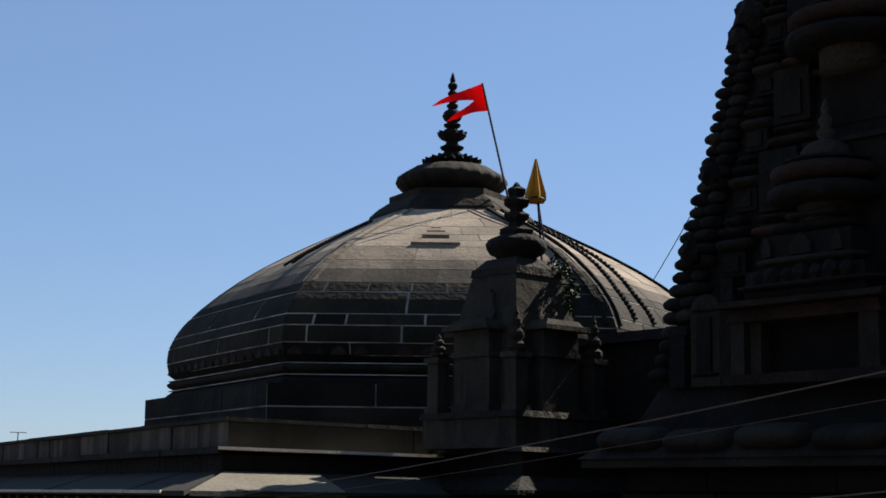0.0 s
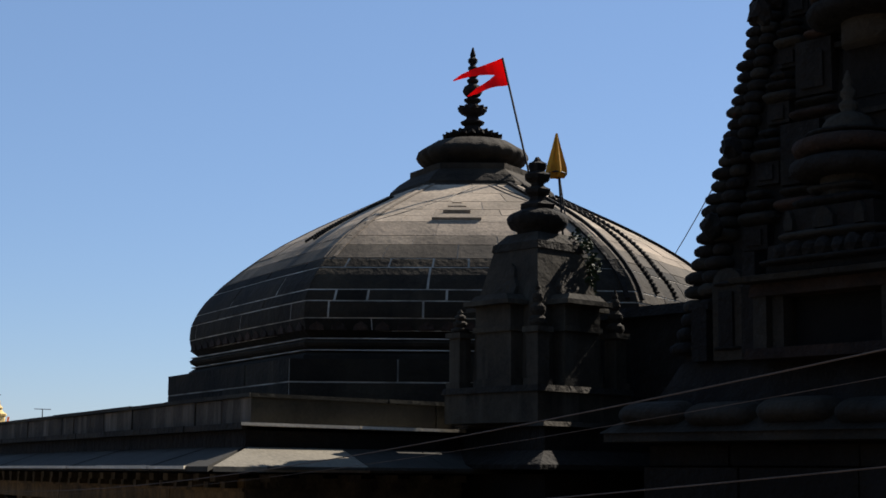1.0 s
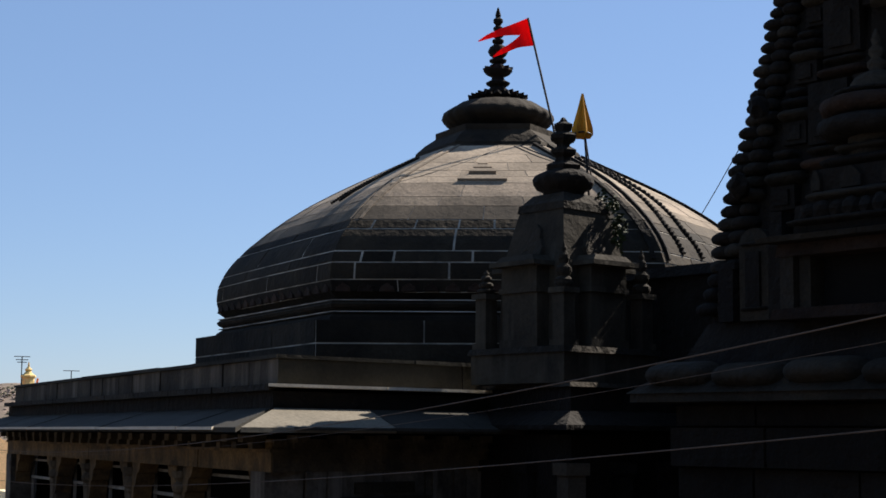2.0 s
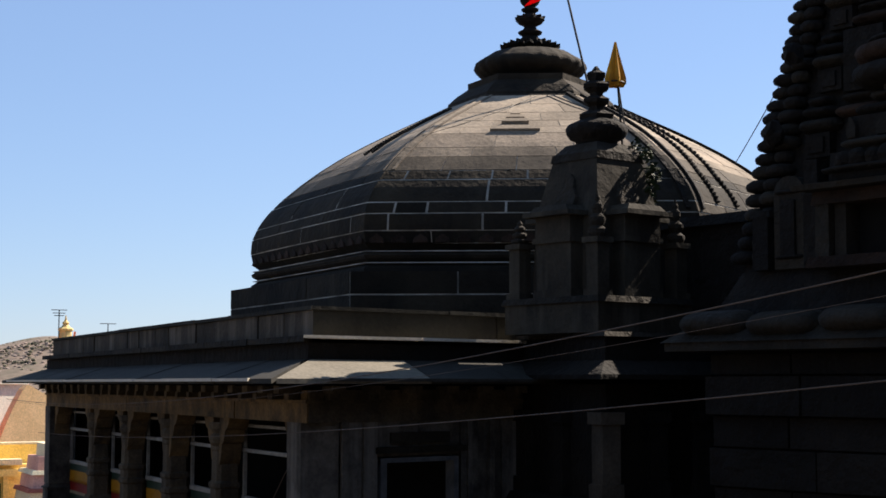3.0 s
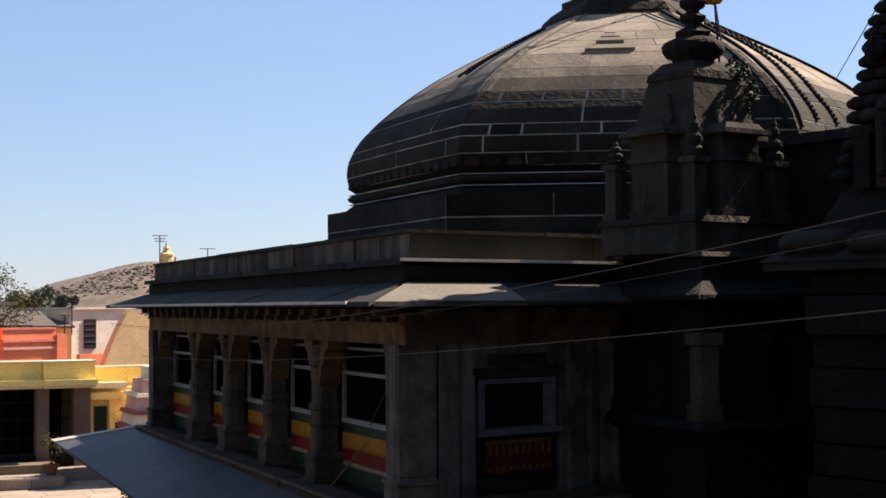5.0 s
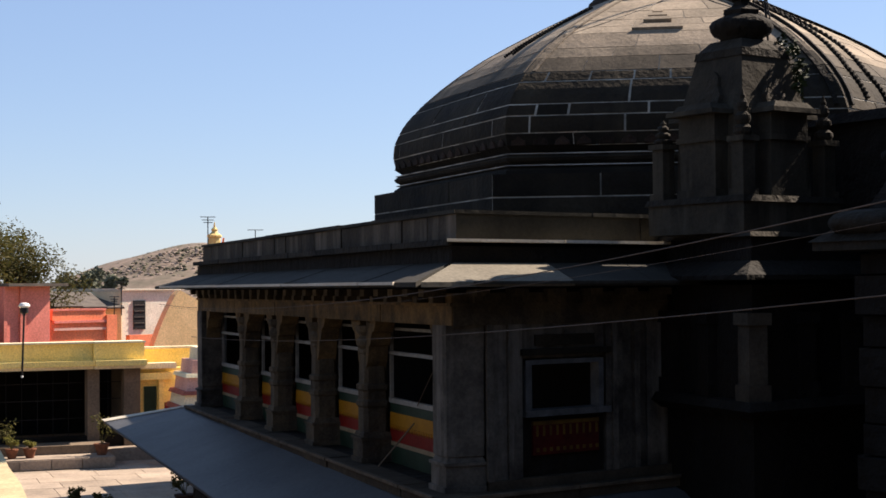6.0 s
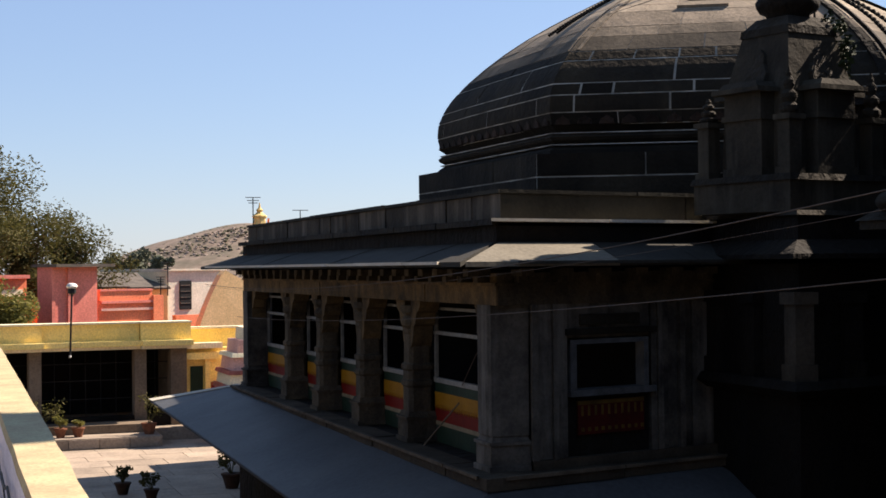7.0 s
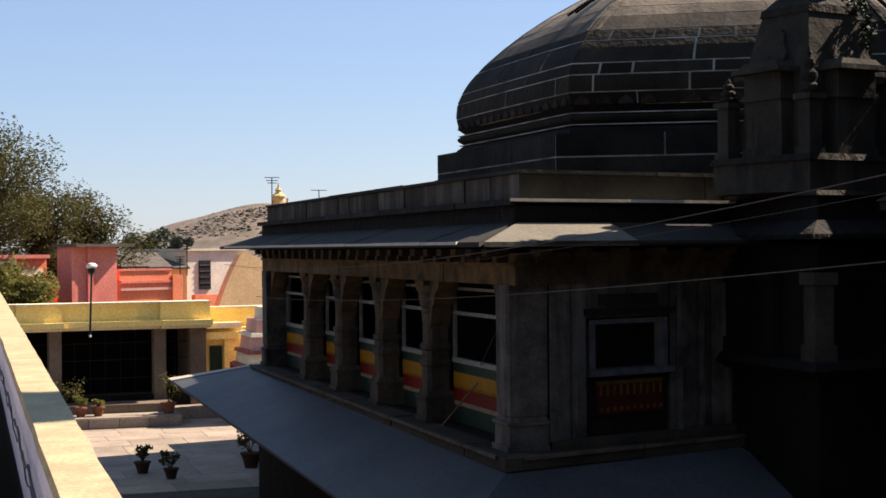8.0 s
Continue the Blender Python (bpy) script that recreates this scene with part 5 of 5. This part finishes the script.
for j, (s, z0, z1, mat) in enumerate(((1.3, 0, 1.7, PINK), (1.38, 1.7, 1.85, PINK_DARK), (1.25, 1.85, 2.2, CREAM), (1.3, 2.2, 2.32, PINK_DARK), (1.12, 2.32, 2.75, PINK), (1.17, 2.75, 2.87, CREAM), (0.95, 2.87, 3.3, PINK), (0.7, 3.3, 3.7, CREAM))):
    bm = bmesh.new()
    box(bm, 10.45 - s, 10.45 + s, 50.5 - s, 50.5 + s, z0, z1, None, 0.04)
    part("step", bm, mat, pink)

# town behind
def block(name, label, x0, x1, y0, y1, h, mat, extra=(), turn=27):
    t = thing(name, ((x0 + x1) / 2, y0, 0), label, "building")
    bm = bmesh.new()
    box(bm, x0, x1, y0, y1, 0, h)
    part("wall", bm, mat, t)
    bm = bmesh.new()
    box(bm, x0 + 0.08, x1 - 0.08, y0 + 0.08, y1 - 0.08, h, h + 0.05)
    part("flat_roof", bm, TILE, t)
    for nm, a0, a1, b0, b1, z0, z1, m in extra:
        bm = bmesh.new()
        box(bm, a0, a1, b0, b1, z0, z1)
        part(nm, bm, m, t)
    t.matrix_basis = pose((x0 + x1) / 2, y0, 0, 0, 0, turn)
    return t


block("red_house", "faded red walled house with a flat projecting slab", 4.6, 6.6, 63, 64.2, 5.75, BRICK_RED, (
    ("roof_slab", 4.5, 7.2, 62.6, 64.5, 5.75, 5.87, TILE), ("pilaster", 5.2, 5.45, 62.9, 63.0, 0, 5.74, BRICK_RED), ("pilaster", 4.5, 4.65, 62.95, 63.02, 0, 5.74, BRICK_RED)))
block("orange_house", "terracotta painted house with banded parapet", 6.4, 9.3, 64.5, 70, 4.35, ORANGE, (
    ("band", 6.5, 9.35, 64.4, 64.5, 3.95, 4.05, PINK), ("band", 6.5, 9.35, 64.38, 64.5, 4.25, 4.36, BRICK_RED), ("pier", 9.0, 9.5, 64.35, 64.8, 0, 4.55, ORANGE), ("parapet", 6.45, 9.0, 64.45, 64.7, 4.36, 4.75, ORANGE),
    ("cap", 6.45, 9.0, 64.4, 64.75, 4.75, 4.83, BRICK_RED), ("ledge", 7.05, 8.6, 64.2, 64.5, 3.1, 3.25, CREAM)))
block("low_red_house", "long low terracotta walled house with cream patches", -4, 4.4, 65, 68, 5.4, ORANGE, (
    ("roof_edge", -4, 4.45, 64.8, 65.0, 5.3, 5.45, BRICK_RED), ("patch", 1.9, 3.0, 64.96, 65.0, 4.95, 5.2, CREAM), ("patch", 3.1, 4.2, 64.96, 65.0, 4.55, 4.85, CREAM), ("ledge", 2, 4.35, 64.7, 65, 4.1, 4.22, BRICK_RED)))
block("white_house", "white limewashed house with a louvred window", 11.2, 14.6, 78, 84, 5.55, WHITE_WALL, (
    ("side_face", 11.1, 11.2, 78, 84, 0, 5.5, CREAM), ("window", 11.85, 12.55, 77.93, 78, 3.6, 5.05, IRON), ("slat", 11.85, 12.55, 77.9, 77.93, 3.9, 3.94, TILE), ("slat", 11.85, 12.55, 77.9, 77.93, 4.2, 4.24, TILE),
    ("slat", 11.85, 12.55, 77.9, 77.93, 4.5, 4.54, TILE), ("slat", 11.85, 12.55, 77.9, 77.93, 4.8, 4.84, TILE), ("roof_edge", 11.1, 14.7, 77.85, 84.1, 5.55, 5.65, WHITE_WALL), ("low_wall", 10.2, 16, 76, 76.3, 0, 3.4, ORANGE)))
tan = thing("tan_gable", (12.7, 68, 0), "tan plastered sloping wall of a house", "building")
bm = bmesh.new()
pts = [(11.0, 0), (15.6, 0), (15.6, 5.1), (13.25, 5.2), (12.55, 5.55), (12.3, 5.35), (11.85, 4.6), (11.5, 3.9), (11.2, 3.2)]
skin(bm, [(x, 68, z) for x, z in pts], [(x, 68.4, z) for x, z in pts])
part("wall", bm, TAN, tan)
tan.matrix_basis = pose(12.7, 68, 0, 0, 0, 22)
# tiled sheds between the houses
for i, (x, y, w, h) in enumerate(((7.3, 74, 1.1, 5.2), (8.5, 75, 1.1, 5.2), (9.7, 76, 1.2, 5.15), (10.8, 77, 1.0, 5.1))):
    shed = thing("tiled_shed", (x, y, 0), "small grey tiled shed roof among the houses", "shed", "sheds behind the courtyard")
    bm = bmesh.new()
    box(bm, x - w / 2, x + w / 2, y, y + 3, 0, h - 0.4)
    part("wall", bm, TAN, shed)
    bm = bmesh.new()
    skin(bm, [(x - w * 0.62, y - 0.3, h - 0.45), (x + w * 0.62, y - 0.3, h - 0.45), (x + w * 0.3, y + 3, h + 0.25), (x - w * 0.9, y + 3, h + 0.25)],
         [(x - w * 0.62, y - 0.3, h - 0.37), (x + w * 0.62, y - 0.3, h - 0.37), (x + w * 0.3, y + 3, h + 0.33), (x - w * 0.9, y + 3, h + 0.33)])
    part("roof", bm, TILE, shed)

# little gilded spire beyond the hall roof
gold = thing("yellow_spire", (14.4, 69.3, 0), "small yellow painted temple spire beyond the roof", "spire")
gx, gy = 14.35, 69.2
bm = bmesh.new()
box(bm, gx - 0.4, gx + 0.4, gy - 0.4, gy + 0.4, 0, 6.6)
part("base", bm, CREAM, gold)
bm = bmesh.new()
lathe(bm, [(0.33, 6.6), (0.33, 7.3), (0.38, 7.34), (0.38, 7.42), (0.3, 7.46), (0.27, 7.9), (0.34, 7.95), (0.34, 8.02), (0.2, 8.1), (0.12, 8.2), (0.16, 8.28), (0.05, 8.4), (0.02, 8.62)], 8, (gx, gy))
part("tower", bm, GOLD_PAINT, gold)
bm = bmesh.new()
tube(bm, [(gx + 0.3, gy, 7.0), (gx + 0.42, gy, 7.9)], 0.05, 5)
part("red_streamer", bm, ORANGE, gold)


def antenna(x, y, z0, z1, w):
    a = thing("antenna", (x, y, z0), "thin roof aerial with short cross rods", "antenna", "roof aerials")
    bm = bmesh.new()
    tube(bm, [(x, y, z0), (x, y, z1)], 0.025, 5)
    part("mast", bm, IRON, a)
    for j, k_ in enumerate((0.0, 0.22, 0.4)):
        bm = bmesh.new()
        zz = z1 - (z1 - z0) * k_ * 0.5
        tube(bm, [(x - w * (1 - k_), y, zz), (x + w * (1 - k_), y, zz)], 0.018, 5)
        part("cross_rod", bm, IRON, a)


antenna(14.05, 69.2, 7.6, 8.85, 0.35)
antenna(17.6, 75, 0.0, 8.5, 0.4)
antenna(9.7, 66, 4.5, 5.9, 0.25)
antenna(9.4, 66, 4.3, 5.3, 0.2)

# lamp on the house front
lamp = thing("lamp_post", (4.45, 54.3, 2.7), "white globe lamp on a dark post at the arcade", "street lamp")
lx, ly = 4.7, 54.28
bm = bmesh.new()
tube(bm, [(lx - 0.07, ly, 2.66), (lx - 0.05, ly, 3.4), (lx, ly, 4.9)], 0.035, 8)
part("post", bm, IRON, lamp)
bm = bmesh.new()
tube(bm, [(lx - 0.06, ly, 3.0), (lx - 0.06, ly + 0.3, 3.0)], 0.03, 6)
part("bracket", bm, IRON, lamp)
bm = bmesh.new()
lathe(bm, [(0.06, 4.98), (0.17, 5.02), (0.2, 5.07), (0.14, 5.15), (0.05, 5.18)], 16, (lx, ly))
part("shade", bm, LAMP_WHITE, lamp)
bm = bmesh.new()
lathe(bm, [(0.05, 4.78), (0.14, 4.84), (0.15, 4.98), (0.06, 5.0)], 12, (lx, ly))
part("socket", bm, IRON, lamp)
bm = bmesh.new()
lathe(bm, [(0.02, 2.62), (0.045, 2.64), (0.045, 2.69), (0.02, 2.71)], 12, (lx - 0.07, ly))
part("foot_cap", bm, LAMP_WHITE, lamp)
lamp.matrix_basis = Matrix.Translation((0, 0, EYE)) @ Matrix.Scale(0.94, 4) @ Matrix.Translation((0, 0, -EYE)) @ lamp.matrix_basis


# ---- plants ----
def leaf_cluster(bm, c, r, n, size, rnd, flat=0.8):
    for _ in range(n):
        d = Vector((rnd.gauss(0, 1), rnd.gauss(0, 1), rnd.gauss(0, 1) * flat))
        d = d.normalized() * r * rnd.random() ** 0.4
        p = Vector(c) + d
        u = Vector((rnd.gauss(0, 1), rnd.gauss(0, 1), rnd.gauss(0, 0.5))).normalized()
        w = u.cross(Vector((rnd.gauss(0, 1), rnd.gauss(0, 1), rnd.gauss(0, 1)))).normalized()
        s = size * rnd.uniform(0.6, 1.3)
        v = [bm.verts.new(q) for q in (p - u * s, p - w * s * 0.42, p + u * s, p + w * s * 0.42)]
        bm.faces.new(v)


def tree(name, x, y, h, spread, seed, label, clumps, mat, size=0.16, low=0.35, leaves=(260, 460)):
    rnd = random.Random(seed)
    t = thing(name, (x, y, 0), label, "tree")
    bm = bmesh.new()
    tips = []
    fork = Vector((x, y, h * 0.35))
    tube(bm, [(x, y, 0), (x + 0.1, y, h * 0.18), fork], [h * 0.035, h * 0.028, h * 0.022], 8)
    for i in range(clumps):
        a = rnd.uniform(0, 2 * math.pi)
        rr = spread * rnd.uniform(0.25, 1.0)
        zz = h * rnd.uniform(low, 1.0)
        rr *= math.sqrt(max(0.15, 1 - ((zz / h - 0.62) / 0.45) ** 2))
        tip = Vector((x + rr * math.cos(a), y + rr * math.sin(a), zz))
        mid = fork.lerp(tip, 0.5) + Vector((rnd.uniform(-0.3, 0.3), rnd.uniform(-0.3, 0.3), 0.25))
        tube(bm, [fork, mid, tip], [h * 0.012, h * 0.007, h * 0.002], 5)
        tips += [tip, mid.lerp(tip, 0.5)]
    part("trunk", bm, BARK, t)
    bm = bmesh.new()
    for p in tips:
        leaf_cluster(bm, p, spread * rnd.uniform(0.16, 0.3), rnd.randint(*leaves), size, rnd)
    tagged(part("crown", bm, mat, t), kind="stuff")
    return t


tree("tree", -0.4, 70, 10.7, 5.4, 4, "large dusty olive tree with ragged crown behind the houses", 60, LEAF, 0.085, 0.35, (520, 800))
tree("tree", 5.0, 73, 8.0, 3.7, 9, "smaller ragged olive tree beside the big one", 46, LEAF, 0.08, 0.35, (420, 640))
tree("tree", -4.0, 72, 12.3, 5.0, 11, "large dusty olive tree with ragged crown behind the houses", 40, LEAF, 0.09, 0.35, (420, 700))
tree("shrub", 2.25, 61.0, 5.0, 2.5, 14, "bright dusty shrub above the arcade roof", 26, LEAF_BRIGHT, 0.09, 0.55)
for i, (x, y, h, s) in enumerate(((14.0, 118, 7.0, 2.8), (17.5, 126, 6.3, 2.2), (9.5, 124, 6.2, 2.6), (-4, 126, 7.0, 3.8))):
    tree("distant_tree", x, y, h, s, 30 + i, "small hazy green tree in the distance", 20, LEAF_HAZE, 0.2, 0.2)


def potted(x, y, z, r, hh, seed, label, wide=1.0, clay=None):
    rnd = random.Random(seed)
    p = thing("potted_plant", (x, y, z), label, "potted plant", "pots in the courtyard")
    bm = bmesh.new()
    lathe(bm, [(r * 0.6, z), (r * 0.85, z + r * 0.9), (r * 1.0, z + r * 1.3), (r * 1.08, z + r * 1.32), (r * 1.08, z + r * 1.5), (r * 0.9, z + r * 1.5)], 16, (x, y))
    part("pot", bm, clay or CLAY, p)
    bm = bmesh.new()
    for _ in range(5):
        q = (x + rnd.uniform(-0.5, 0.5) * hh * wide, y + rnd.uniform(-0.3, 0.3) * hh, z + r * 1.5 + hh * rnd.uniform(0.4, 1.0))
        tube(bm, [(x, y, z + r * 1.3), q], 0.012, 5)
        leaf_cluster(bm, q, hh * 0.32, 45, 0.06, rnd)
    part("foliage", bm, LEAF_BRIGHT if seed % 2 else LEAF, p)


potted(3.95, 50.0, 0.34, 0.2, 0.35, 1, "clay pot with a low leafy plant on the platform")
potted(4.5, 50.05, 0.34, 0.2, 0.25, 3, "clay pot with a low leafy plant on the platform")
potted(6.72, 50.05, 0.34, 0.24, 0.8, 10, "clay pot with a tall leafy plant on the platform")
potted(3.25, 50.3, 0.34, 0.22, 0.95, 2, "clay pot with a spreading shrub on the platform", 1.4)
potted(4.6, 39.2, 0.0, 0.2, 0.35, 4, "clay pot with foliage, its colour darkened for the shaded paving", 1.0, SHADED_CLAY)
potted(5.15, 38.0, 0.0, 0.18, 0.4, 6, "clay pot with foliage, its colour darkened for the shaded paving", 1.0, SHADED_CLAY)
potted(7.35, 39.2, 0.0, 0.26, 0.55, 8, "clay pot with foliage, its colour darkened for the shaded paving", 1.0, SHADED_CLAY)

# cable clipped to the terrace wall, with a second loose strand
for drop, phase, thick, label in ((0.0, 0.0, 0.009, "thin dark cable hung along the parapet wall"), (0.05, 1.7, 0.006, "loose second strand of dark cable on the parapet wall")):
    bm = bmesh.new()
    tube(bm, [(0.245 + 0.0126 * (4.6 + i * 0.35 + 6) - 0.012, 4.6 + i * 0.35, 4.33 - drop - 0.03 * math.sin(i * 0.9 + phase) - 0.02 * math.sin(i * 2.3 + phase)) for i in range(40)], thick, 5)
    tagged(part("cable", bm, IRON), label, "cable")

# ---- hill ----
bm = bmesh.new()
NX, NY = 90, 14
verts = []
for j in range(NY + 1):
    for i in range(NX + 1):
        x = -60 + 260 * i / NX
        y = 330 + 150 * j / NY
        u = (x - 80) / 40
        h = 17.0 * math.exp(-u * u)
        h *= math.sin(math.pi * min(1, 0.5 * (j / NY) * 2.4)) if j / NY < 0.42 else 1 - 0.3 * (j / NY - 0.42)
        h += 1.5 * noise.noise(Vector((x * 0.05, y * 0.05, 0))) * min(1, j / 2)
        verts.append(bm.verts.new((x, y, max(h, -0.5))))
for j in range(NY):
    for i in range(NX):
        a = j * (NX + 1) + i
        bm.faces.new((verts[a], verts[a + 1], verts[a + NX + 2], verts[a + NX + 1]))
tagged(part("hill", bm, HILL, smooth=True), "hazy rocky scrub hill on the horizon", "hill", kind="structure")
bm = bmesh.new()
rh = random.Random(21)
scrub = bmesh.new()
for i in range(2400):
    x, y = rh.uniform(36, 120), rh.uniform(331, 394)
    u = (x - 80) / 40
    v = (y - 330) / 150
    h = 17.0 * math.exp(-u * u) * math.sin(math.pi * min(1, 1.2 * v)) if v < 0.42 else 17 * math.exp(-u * u) * (1 - 0.3 * (v - 0.42))
    if i % 3:
        blob(bm, (x, y, h), rh.uniform(0.2, 0.55), 1, 0.5, 2, 0.55)
    else:
        blob(scrub, (x, y, h), rh.uniform(0.25, 0.6), 1, 0.5, 2, 0.7)
tagged(part("hill_scrub", scrub, HILL_SCRUB), "dull low scrub scattered over the hill", "scrub", kind="stuff")
tagged(part("hill_boulders", bm, ROCK), "pale boulders scattered over the hill", "rocks", kind="stuff")

# ---- paving slabs ----
rp = random.Random(17)
y = 36.0
while y < 55:
    d = 1.25 + rp.uniform(-0.1, 0.1)
    x = -1.5 + rp.uniform(-0.5, 0)
    while x < 11:
        w_ = 1.6 + rp.uniform(-0.3, 0.3)
        bm = bmesh.new()
        box(bm, x + 0.008, x + w_ - 0.008, y + 0.008, y + d - 0.008, -0.1, rp.uniform(-0.002, 0.004))
        part("paving_slab", bm, PAVING, courtyard)
        x += w_
    y += d
